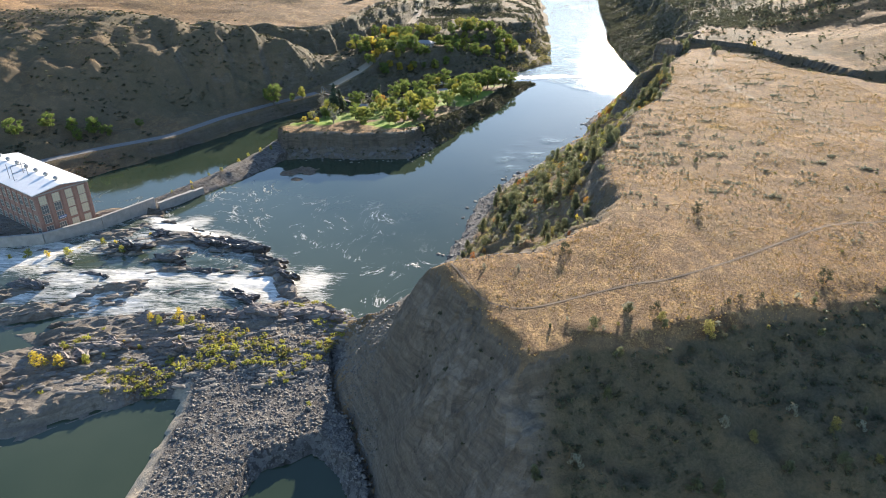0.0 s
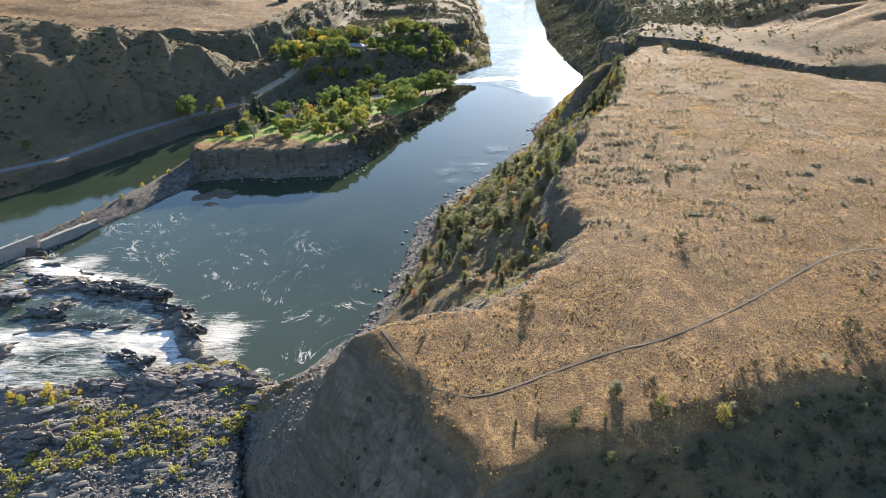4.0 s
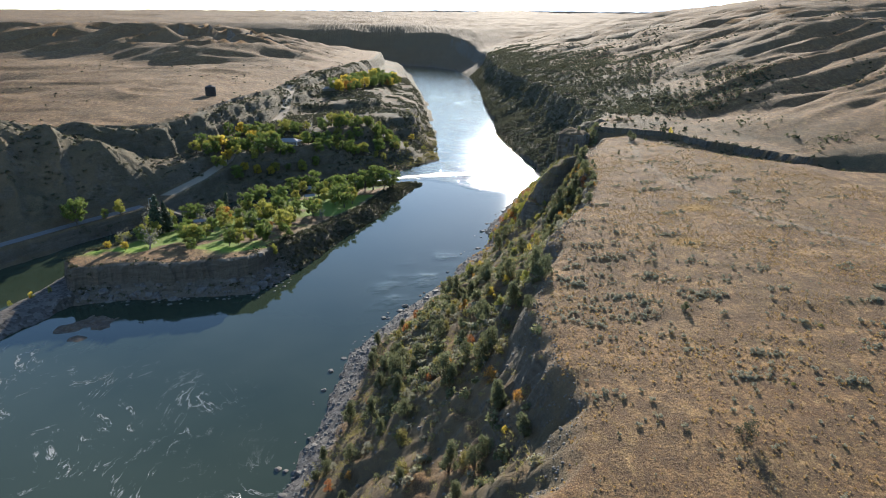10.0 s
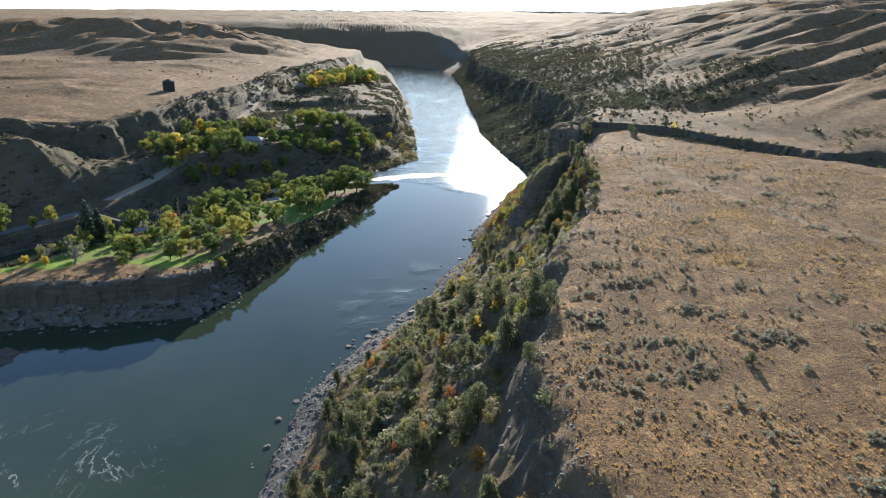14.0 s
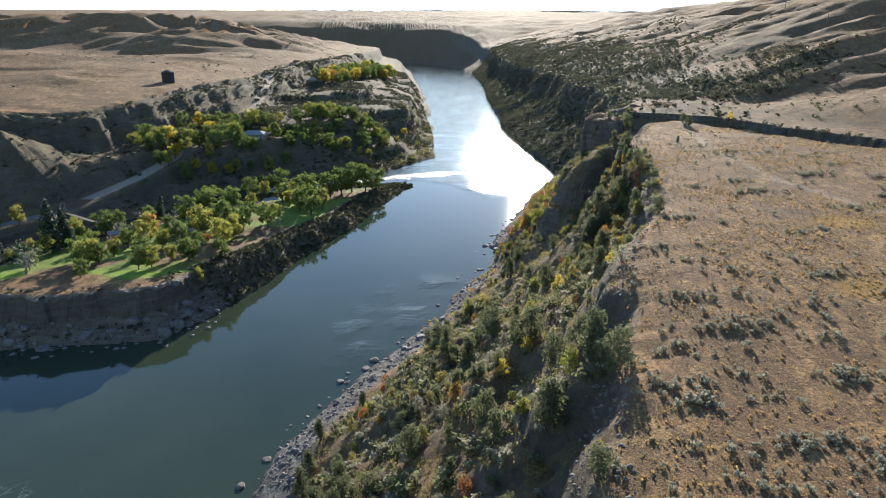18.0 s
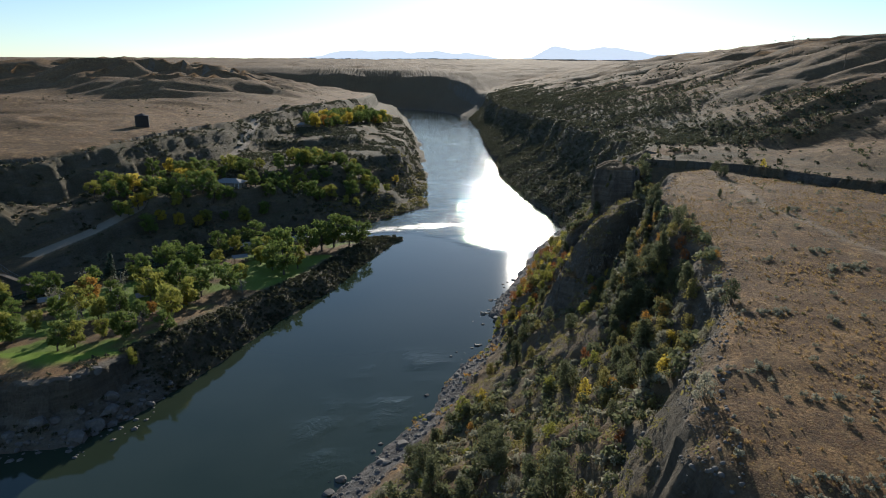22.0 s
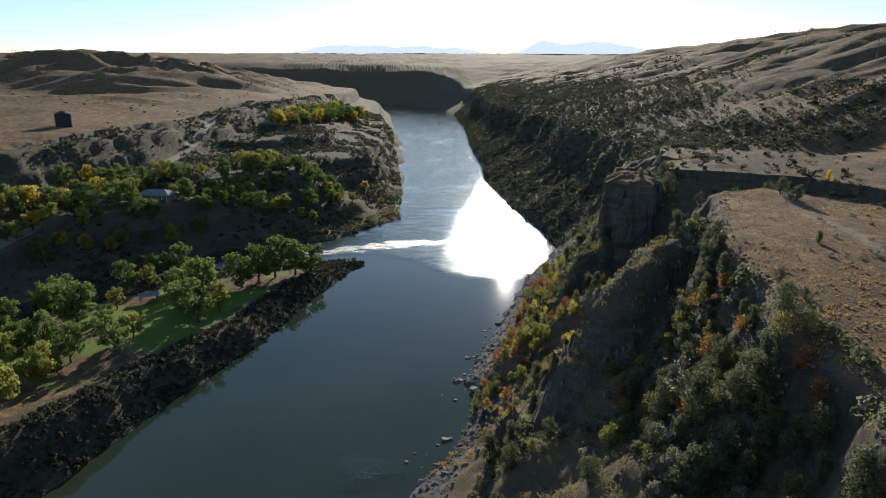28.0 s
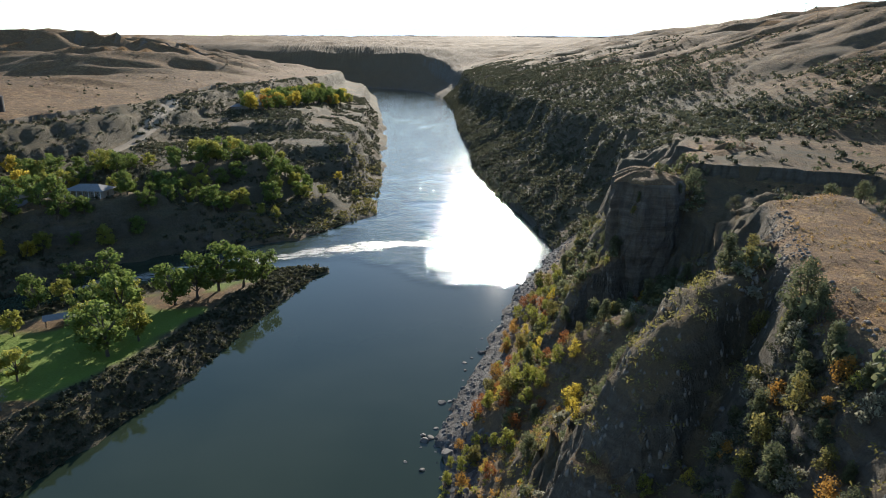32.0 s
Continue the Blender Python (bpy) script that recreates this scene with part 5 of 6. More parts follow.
p = random_points(-20, 110, 96, 372, 90000, lambda x, y: (dist_to(x, y, MESA[:21]) < 2.6) & (rng.random(x.shape) < 0.9))
stuff_of(stone_shape(15, 1), p, 0.15 + 0.7 * rng.random(len(p)) ** 3, "rim_stones", STONE, "broken grey rock along the rim of the mesa", "stones", 0.8)
p = random_points(60, 112, 325, 430, 24000, lambda x, y: (np.minimum(dist_to(x, y, SPUR), dist_to(x, y, BUTTRESS)) < 9) & (steepness(x, y) > 0.8) & ~inside(x, y, MESA))
block_v, block_f = stone_shape(17, 1)
stuff_of(([(0.9 * x, 0.7 * y, 2.4 * z - 0.55) for x, y, z in block_v], block_f), p[::3], 0.25 + 0.8 * rng.random(len(p[::3])) ** 2.2, "spur_blocks", CRAGGY, "jointed blocks of grey rock on the steep spurs", "stones", 1.1)
p = random_points(-20, 125, 115, 480, 9000, lambda x, y: inside(x, y, SLOPE) & (fbm(x, y, 15, 3, 221) > -0.05))
stuff_of(stone_shape(16, 1), p, 0.2 + 1.1 * rng.random(len(p)) ** 3, "slope_stones", STONE, "loose grey rocks between shrubs on the canyon slope", "stones", 0.8)
p = random_points(-35, 125, 150, 530, 60000, lambda x, y: (dist_to(x, y, SHORE_EAST) < 9) & ~inside(x, y, MAIN_WATER) & (rng.random(x.shape) < 0.8))
stuff_of(stone_shape(11, 1), p, 0.3 + 1.5 * rng.random(len(p)) ** 3, "shore_stones", STONE, "loose grey stones along the water's edge", "stones", 1.0)
p = random_points(-120, -28, 40, 142, 20000, lambda x, y: ~inside(x, y, POOL) & ~inside(x, y, SIDE_POOL) & (dist_to(x, y, SANDBAR) > 3) & (x + 0.15 * (y - 100) > -104) & (dist_to(x, y, FOOT) < 62))
stuff_of(stone_shape(12, 1), p, 0.28 + 1.2 * rng.random(len(p)) ** 3, "scree_stones", STONE, "grey scree of broken rock beside the pool", "stones", 0.9)
p = random_points(-232, -46, 92, 214, 9000, lambda x, y: (inside(x, y, SHELF) | ((y > 128) & ~inside(x, y, MAIN_WATER))) & (height(x, y)[0] > 1.0) & (rng.random(x.shape) < 0.6))
slab_v, slab_f = stone_shape(14, 2)
stuff_of(([(2.2 * x, 0.8 * y, 0.55 * z) for x, y, z in slab_v], slab_f), p, 0.5 + 2.4 * rng.random(len(p)) ** 3, "rock_slabs", STONE, "tilted grey rock slabs on the shelf beside the rapids", "stones", 1.0, 0.7)
p = random_points(-165, -40, 300, 500, 9000, lambda x, y: (dist_to(x, y, ISLE_EAST) < 6) & (y < 345) & (x > -125) | (dist_to(x, y, DIKE_EAST) < 6))
p = p[~inside(p[:, 0], p[:, 1], CANAL_WATER)]
stuff_of(stone_shape(13, 1), p, 0.5 + 2.6 * rng.random(len(p)) ** 3, "bank_stones", STONE, "fallen blocks under the island cliff and dike", "stones", 1.0)
for protos in TREES.values():
    remove(protos)


# ------------------------------------------------------------------ layered outcrops at the falls
BEDROCK = plain("bedded_rock", (0.235, 0.195, 0.165), (0.115, 0.096, 0.084), 0.5, 0.8, bumps=0.8, dist=0.25, stretch=(0.5, 1.6, 3.0))
WET_ROCK = plain("wet_rock", (0.085, 0.076, 0.068), (0.045, 0.041, 0.038), 0.6, 0.35, bumps=0.8, dist=0.25, stretch=(0.5, 1.6, 3.0))


def slab_shape(length, width, thick):
    """A split plate of rock with a ragged outline and a broken, stepped top."""
    nx, ny = 9, 5
    verts = []
    ridge = rng.normal(scale=0.16, size=ny)
    for level, grow in ((-0.8, 0.92), (0.0, 1.0)):
        for i in range(nx):
            for j in range(ny):
                u, v = i / (nx - 1) - 0.5, j / (ny - 1) - 0.5
                end = 1 - 0.75 * abs(2 * u) ** 2.5 * (0.6 + 0.4 * rng.random())
                x, y = length * (u + 0.055 * rng.normal()) * grow, width * (v * end + 0.07 * rng.normal()) * grow
                top = thick * (0.75 + ridge[j] + 0.16 * rng.normal() - 0.3 * abs(2 * v) ** 3)
                verts.append((x, y, top if level == 0.0 else level))
    at = lambda k, i, j: k * nx * ny + i * ny + j
    faces = [(at(1, i, j), at(1, i + 1, j), at(1, i + 1, j + 1), at(1, i, j + 1)) for i in range(nx - 1) for j in range(ny - 1)]
    for i in range(nx - 1):
        faces += [(at(0, i, 0), at(0, i + 1, 0), at(1, i + 1, 0), at(1, i, 0)), (at(0, i + 1, ny - 1), at(0, i, ny - 1), at(1, i, ny - 1), at(1, i + 1, ny - 1))]
    for j in range(ny - 1):
        faces += [(at(0, 0, j + 1), at(0, 0, j), at(1, 0, j), at(1, 0, j + 1)), (at(0, nx - 1, j), at(0, nx - 1, j + 1), at(1, nx - 1, j + 1), at(1, nx - 1, j))]
    return verts, faces


def outcrop(x, y, length, width, count, wet, turn=-18):
    """Tilted plates of rock, stepped one upon another."""
    root = new("rock_outcrop")
    z = max(ground_z(x, y), 0.3)
    root.matrix_world = pose(x, y, z - 0.5, 0, 0, turn)
    for k in range(count):
        f = k / max(1, count - 1)
        a, b = (rng.random() - 0.5) * length * (0.95 - 0.45 * f), (rng.random() - 0.5) * width * (0.95 - 0.5 * f)
        size = length * (0.30 + 0.26 * rng.random())
        o = part("slab", slab_shape(size, size * (0.22 + 0.20 * rng.random()), 0.6 + 0.9 * rng.random()), WET_ROCK if wet else BEDROCK, root)
        o.matrix_local = pose(a, b, 0.1 + 1.5 * f + 0.03 * a, 12 + 6 * rng.normal(), -4 + 4 * rng.normal(), 10 * rng.normal())
    return tagged(root, "dark wet rock ledges with white water pouring round them" if wet else "tilted layers of grey-pink bedrock on the shelf", "rock", "rock ledges at the falls")


for x, y, L, w, k, wet in ((-60, 140, 24, 9, 15, False), (-76, 139, 20, 9, 13, False), (-93, 138, 18, 8, 11, False), (-112, 132, 18, 8, 10, False), (-130, 109, 20, 9, 11, False), (-152, 98, 22, 9, 11, False), (-118, 116, 16, 8, 9, False),
                            (-100, 116, 14, 7, 8, False), (-87, 149, 15, 7, 11, True), (-97, 154, 16, 7, 10, True), (-79, 164, 10, 7, 8, True), (-103, 188, 22, 8, 13, True), (-122, 191, 22, 8, 13, True), (-141, 197, 18, 8, 11, True),
                            (-112, 168, 16, 6, 9, True), (-128, 174, 18, 6, 10, True), (-150, 160, 18, 7, 9, True), (-172, 151, 18, 7, 9, True), (-196, 152, 20, 8, 9, True), (-150, 182, 18, 7, 9, True), (-172, 170, 16, 6, 8, True), (-90, 178, 14, 6, 9, True)):
    outcrop(x, y, L, w, k, wet, -18 + 7 * rng.normal())


# ------------------------------------------------------------------ crags
def crag(name, outline, z0, z1, seed, label, dome=2.0, taper=0.16, tilt=(0.0, 0.0), bushes=6):
    """A rock mass with bedded, jointed faces and a grassy top."""
    r = np.random.default_rng(seed)
    o = np.array(outline + outline[:1], float)
    seg = np.r_[0, np.cumsum(np.hypot(*np.diff(o, axis=0).T))]
    n, m = 110, 34
    at = np.linspace(0, seg[-1], n, endpoint=False)
    ring = np.stack([np.interp(at, seg, o[:, 0]), np.interp(at, seg, o[:, 1])], 1)
    for _ in range(3):
        ring = 0.5 * ring + 0.25 * (np.roll(ring, 1, 0) + np.roll(ring, -1, 0))
    c = ring.mean(0)
    d = ring - c
    away = d / np.hypot(*d.T)[:, None]
    beds = np.cumsum(r.normal(scale=0.5, size=m)) * 0.25
    beds -= np.linspace(beds[0], beds[-1], m)
    verts, faces = [], []
    for k in range(m):
        f = k / (m - 1)
        z = z0 + (z1 - z0) * f
        s = 1 + taper * (1 - f) ** 1.5
        joint = fbm(at / 1.0 + 40 * seed, np.full(n, z * 0.22), 5.0, 4, seed) * 2.0 + fbm(at + 7 * seed, np.full(n, z * 0.9), 2.2, 3, seed + 5) * 0.9
        edge = 1.2 * max(0.0, f - 0.86) / 0.14
        p = c + d * s + away * (joint + 0.6 * beds[k] - edge)[:, None]
        lean = tilt[0] * (p[:, 0] - c[0]) + tilt[1] * (p[:, 1] - c[1])
        verts += [(x, y, z + f * q) for (x, y), q in zip(p, lean)]
    last = p
    for k in range(1, 9):
        w = 1 - k / 8.5
        q = c + (last - c) * w
        lean = tilt[0] * (q[:, 0] - c[0]) + tilt[1] * (q[:, 1] - c[1])
        zz = z1 + dome * (1 - w * w) + 1.6 * fbm(q[:, 0], q[:, 1], 4, 3, seed + 9) * (1 - w) + lean
        verts += [(x, y, h) for (x, y), h in zip(q, zz)]
    rows = m + 8
    for k in range(rows - 1):
        for j in range(n):
            faces.append((k * n + j, k * n + (j + 1) % n, (k + 1) * n + (j + 1) % n, (k + 1) * n + j))
    faces.append(tuple((rows - 1) * n + j for j in range(n)))
    ob = new(name)
    part("rock_face", (verts[:m * n], faces[:(m - 1) * n]), GROUND, ob, "bedded grey sandstone face")
    top = part("grassy_top", (verts[(m - 1) * n:], [tuple(i - (m - 1) * n for i in f) for f in faces[(m - 1) * n:]]), GROUND, ob, "domed top with dry grass")
    top.data.polygons.foreach_set("use_smooth", np.ones(len(top.data.polygons), bool))
    for k in rng.choice(np.arange((m - 7) * n, (m + 5) * n), bushes, replace=False):
        x, y, z = verts[int(k)]
        kind = int(rng.choice(9, p=weights))
        tagged(place(SHRUBS[kind], x, y, 0.4 + 0.4 * rng.random(), 0.3, z), SHRUB_WORDS[kind], "shrub", "shrubs on the canyon slope")
    return tagged(ob, label, "rock", "crags under the rim")


crag("rock_tower", [(97, 416), (101, 410), (109, 410), (114, 416), (115, 427), (110, 433), (102, 431), (97, 424)], 6, 48.0, 3, "bedded sandstone tower with a domed grassy top", 2.2, 0.10)
crag("rock_bluff", [(122, 432), (126, 448), (138, 468), (152, 478), (160, 462), (152, 440), (136, 426)], 20, 49.5, 6, "rounded sandstone bluff with dry grass on top", 2.0, 0.10, (0.08, 0.0))


remove(SHRUBS)


# ------------------------------------------------------------------ powerhouse and walls
BRICK = plain("brick_wall", (0.33, 0.195, 0.15), (0.26, 0.155, 0.12), 0.6, 0.9, bumps=0.25)
CONCRETE = plain("concrete", (0.36, 0.335, 0.30), (0.25, 0.235, 0.215), 0.35, 0.9, bumps=0.4)
ROOF = plain("white_roof", (0.74, 0.74, 0.73), (0.66, 0.66, 0.65), 0.3, 0.6, bumps=0.1)
FRAME = plain("window_frame", (0.52, 0.47, 0.38), (0.42, 0.38, 0.31), 2.0, 0.6, bumps=0.1)
STEEL = plain("grey_steel", (0.40, 0.40, 0.39), (0.28, 0.28, 0.27), 2.0, 0.45, 0.7, bumps=0.1)
ASPHALT = plain("road_surface", (0.20, 0.19, 0.175), (0.15, 0.143, 0.135), 0.5, 0.95, bumps=0.3)
SHINGLE = plain("grey_shingles", (0.30, 0.295, 0.28), (0.22, 0.215, 0.21), 1.2, 0.85, bumps=0.3)
WHITE = plain("white_paint", (0.70, 0.69, 0.66), (0.60, 0.59, 0.57), 1.0, 0.6, bumps=0.1)
STUCCO = plain("tan_stucco", (0.40, 0.345, 0.27), (0.33, 0.28, 0.22), 0.8, 0.9, bumps=0.2)
TIMBER = plain("timber", (0.22, 0.17, 0.12), (0.14, 0.11, 0.08), 2.0, 0.85, bumps=0.3)
gm, gt, gs = mat("glass")
gs.inputs["Base Color"].default_value = (0.13, 0.14, 0.14, 1)
gs.inputs["Roughness"].default_value = 0.12
gm2, gt2, gs2 = mat("pale_pane")
gt2.links.new(mixc(gt2, noise_tex(gt2, 0.7, 3), (0.60, 0.53, 0.36), (0.46, 0.41, 0.30)), gs2.inputs["Base Color"])
gs2.inputs["Roughness"].default_value = 0.35


def window(parent, m, w, h, pane, mullions=3):
    """A window set in a wall: the frame is the part, panes and bars are under it. Local x along the wall, y into it, z up."""
    bm = bmesh.new()
    for lo, hi in (((-w / 2 - 0.12, -0.10, -0.15), (w / 2 + 0.12, 0.12, 0.0)), ((-w / 2 - 0.12, -0.08, h), (w / 2 + 0.12, 0.12, h + 0.15)),
                   ((-w / 2 - 0.12, -0.08, 0), (-w / 2, 0.12, h)), ((w / 2, -0.08, 0), (w / 2 + 0.12, 0.12, h))):
        box(bm, lo, hi)
    for k in range(1, mullions):
        x = -w / 2 + w * k / mullions
        box(bm, (x - 0.05, -0.05, 0), (x + 0.05, 0.10, h))
    box(bm, (-w / 2, -0.05, h * 0.5 - 0.05), (w / 2, 0.10, h * 0.5 + 0.05))
    f = part("window", bm, FRAME, parent)
    f.matrix_local = m
    for k in range(mullions):
        x0 = -w / 2 + w * k / mullions + 0.05
        part("pane", box_bm((x0, 0.0, 0.02), (x0 + w / mullions - 0.1, 0.04, h - 0.02)), pane, f)
    return f


def powerhouse():
    root = new("powerhouse")
    root.matrix_world = Matrix(((0.5, -0.866, 0, -189), (0.866, 0.5, 0, 187.5), (0, 0, 1, 3.0), (0, 0, 0, 1)))
    W, D, H = 22.0, 62.0, 18.0
    part("wall", box_bm((0, 0, -5), (0.6, D, H)), BRICK, root)
    part("wall", box_bm((W - 0.6, 0, -5), (W, D, H)), BRICK, root)
    part("wall", box_bm((0.6, D - 0.6, -5), (W - 0.6, D, H)), BRICK, root)
    bm = bmesh.new()
    prof = [(0.6, -5), (W - 0.6, -5), (W - 0.6, H), (W / 2, H + 1.5), (0.6, H)]
    a = [bm.verts.new((x, 0, z)) for x, z in prof]
    b = [bm.verts.new((x, 0.6, z)) for x, z in prof]
    bm.faces.new(a)
    bm.faces.new(b[::-1])
    for k in range(5):
        bm.faces.new((a[k], b[k], b[(k + 1) % 5], a[(k + 1) % 5]))
    bmesh.ops.recalc_face_normals(bm, faces=bm.faces)
    part("end_wall", bm, BRICK, root)
    for side in (0, 1):
        bm = bmesh.new()
        x0, x1 = (-0.7, W / 2) if side == 0 else (W / 2, W + 0.7)
        z0, z1 = (H + 0.15, H + 1.75) if side == 0 else (H + 1.75, H + 0.15)
        vs = [bm.verts.new(p) for p in ((x0, -0.7, z0), (x1, -0.7, z1), (x1, D, z1), (x0, D, z0))]
        g = bmesh.ops.extrude_face_region(bm, geom=[bm.faces.new(vs)])
        bmesh.ops.translate(bm, verts=[e for e in g["geom"] if isinstance(e, bmesh.types.BMVert)], vec=(0, 0, 0.35))
        bmesh.ops.recalc_face_normals(bm, faces=bm.faces)
        part("roof", bm, ROOF, root)
    for k in range(5):
        x = 0.35 + (W - 0.7) * k / 4
        part("pilaster", box_bm((x - 0.6, -0.32, -5), (x + 0.6, -0.02, H - 0.4), 0.05), BRICK, root)
    part("cornice", box_bm((-0.25, -0.42, H - 0.4), (W + 0.25, -0.02, H + 0.05), 0.05), CONCRETE, root)
    part("cornice", box_bm((-0.42, 0, H - 0.4), (-0.02, D, H + 0.05), 0.05), CONCRETE, root)
    for col in range(4):
        x = 0.35 + (W - 0.7) * (col + 0.5) / 4
        for row, (z, h) in enumerate(((1.2, 2.6), (5.2, 3.4), (9.4, 3.4), (13.4, 3.4))):
            # panes in columns 2 and 3 and in the top row are paler
            window(root, pose(x, -0.10, z), 2.7, h, gm2 if col >= 2 or row == 3 else gm, 3)
    for k in range(12):
        y = 2.8 + 5.0 * k
        part("pilaster", box_bm((-0.30, y + 1.95, -5), (-0.02, y + 3.05, H - 0.4), 0.05), BRICK, root)
        for z, h in ((0.8, 2.6), (6.0, 2.8), (11.5, 4.2)):
            window(root, pose(-0.10, y, z, 0, 0, -90), 2.6, h, gm, 3)
    for k in range(7):
        v = part("roof_vent", vent_shape(), STEEL, root, "round galvanised roof ventilator")
        v.matrix_local = pose(W * 0.58, 6 + 8.5 * k, H + 1.2)
        c = part("cap", cone_shape(), STEEL, v)
        c.matrix_local = pose(0, 0, 2.1)
    bm = bmesh.new()
    for z in (0, 3, 6):
        box(bm, (3, 22 + z * 0.0, H + 1 + z), (9, 22.2, H + 1.2 + z))
    for x in (3, 8.8):
        box(bm, (x, 22, H + 0.4), (x + 0.2, 22.2, H + 7.4))
        box(bm, (x, 26, H + 0.4), (x + 0.2, 26.2, H + 7.4))
    part("steel_frame", bm, STEEL, root)
    bm = bmesh.new()
    box(bm, (7.2, -0.55, 5.6), (10.4, -0.36, 6.7))
    part("sign", bm, plain("sign_blue", (0.10, 0.16, 0.30), (0.13, 0.19, 0.33), 1.0, 0.5, bumps=0), root, "small blue and white sign")
    part("sign_bar", box_bm((7.5, -0.60, 6.0), (10.1, -0.555, 6.25)), WHITE, root)
    return tagged(root, "brick powerhouse with tall windows and a white low-pitched roof", "building")


def vent_shape():
    bm = bmesh.new()
    tube(bm, (0, 0, -1.0), (0, 0, 1.2), 0.55, 0.55, 12)
    tube(bm, (0, 0, 1.2), (0, 0, 2.0), 0.95, 0.85, 12)
    return bm


def cone_shape():
    bm = bmesh.new()
    tube(bm, (0, 0, -0.15), (0, 0, 0.45), 1.05, 0.15, 12)
    return bm


powerhouse()


def ribbon_wall(name, line, z0, z1, thick, material, label):
    """A wall along a plan line, one panel to each length, with a coping."""
    root = new(name)
    pts = [Vector((*p, 0)) for p in line]
    top = z1 if isinstance(z1, (list, tuple)) else [z1] * len(pts)
    for k, (a, b) in enumerate(zip(pts, pts[1:])):
        n = max(1, round((b - a).length / 7))
        ang = math.atan2(b.y - a.y, b.x - a.x)
        for j in range(n):
            p, q = a.lerp(b, j / n), a.lerp(b, (j + 1) / n)
            h = top[k] + (top[k + 1] - top[k]) * (j + 0.5) / n
            L = (q - p).length
            o = part("panel", box_bm((0.012, -thick / 2, z0), (L - 0.012, thick / 2, h), 0.04), material, root)
            o.matrix_local = Matrix.Translation(p) @ Matrix.Rotation(ang, 4, "Z")
            o = part("coping", box_bm((0, -thick / 2 - 0.15, h), (L, thick / 2 + 0.15, h + 0.3), 0.04), material, root)
            o.matrix_local = Matrix.Translation(p) @ Matrix.Rotation(ang, 4, "Z")
    return tagged(root, label, "wall")


ribbon_wall("retaining_wall", [(-262, 172), (-222, 175), (-203, 178), (-186, 183), (-171, 200), (-159, 223)], -2, (6.2, 6.2, 6.2, 6.4, 7.0, 7.0), 1.2, CONCRETE, "stained concrete retaining wall between powerhouse and rapids")
ribbon_wall("revetment_wall", [(-158, 224), (-152, 236), (-147, 247)], -2, (4.0, 4.0, 3.0), 1.6, CONCRETE, "low sloping concrete wall at the foot of the dike")


def strip(name, line, width, material, label, lift=0.12):
    pts = []
    for (x0, y0), (x1, y1) in zip(line, line[1:]):
        n = max(1, int(math.hypot(x1 - x0, y1 - y0) / 3))
        pts += [(x0 + (x1 - x0) * k / n, y0 + (y1 - y0) * k / n) for k in range(n)]
    pts = np.array(pts)
    for _ in range(4):
        pts[1:-1] = 0.5 * pts[1:-1] + 0.25 * (pts[:-2] + pts[2:])
    d = np.gradient(pts, axis=0)
    d /= np.hypot(*d.T)[:, None]
    nrm = np.stack([-d[:, 1], d[:, 0]], 1)
    z = height(pts[:, 0], pts[:, 1])[0] + lift
    zl = np.maximum(height(*(pts + nrm * width / 2).T)[0] + lift, z - 0.15 * width)
    zr = np.maximum(height(*(pts - nrm * width / 2).T)[0] + lift, z - 0.15 * width)
    verts = [(*p, h) for p, h in zip(pts + nrm * width / 2, zl)] + [(*p, h) for p, h in zip(pts - nrm * width / 2, zr)]
    k = len(pts)
    return tagged(part(name, (verts, [(i, k + i, k + i + 1, i + 1) for i in range(k - 1)]), material), label, "road", kind="structure")


strip("footpath", FOOTPATH, 0.45, plain("trodden_dirt", (0.17, 0.115, 0.07), (0.115, 0.078, 0.048), 1.5, 0.95), "narrow trodden dirt footpath across the dry mesa grass", 0.07)
strip("car_park", [(-98, 530), (-93, 536), (-88, 541), (-83, 545)], 12.0, ASPHALT, "dark paved car park beside the visitor house", 0.25)


def railing(line, label):
    """A post and rail fence along a plan line."""
    root = new("railing")
    prev = None
    for (x0, y0), (x1, y1) in zip(line, line[1:]):
        n = max(1, round(math.hypot(x1 - x0, y1 - y0) / 2.6))
        for k in range(n):
            x, y = x0 + (x1 - x0) * k / n, y0 + (y1 - y0) * k / n
            z = ground_z(x, y)
            part("post", box_bm((x - 0.07, y - 0.07, z - 0.3), (x + 0.07, y + 0.07, z + 1.15)), TIMBER, root)
            if prev:
                for h in (0.55, 1.05):
                    bm = bmesh.new()
                    tube(bm, (*prev[:2], prev[2] + h), (x, y, z + h), 0.05, 0.05, 5)
                    part("rail", bm, TIMBER, root)
            prev = (x, y, z)
    return tagged(root, label, "railing")


railing([(-121, 315), (-108, 317), (-92, 318), (-78, 319), (-66, 321)], "low timber railing along the island cliff top")

strip("road", ROAD[:7], 6.0, ASPHALT, "grey paved road along the foot of the western hillside")


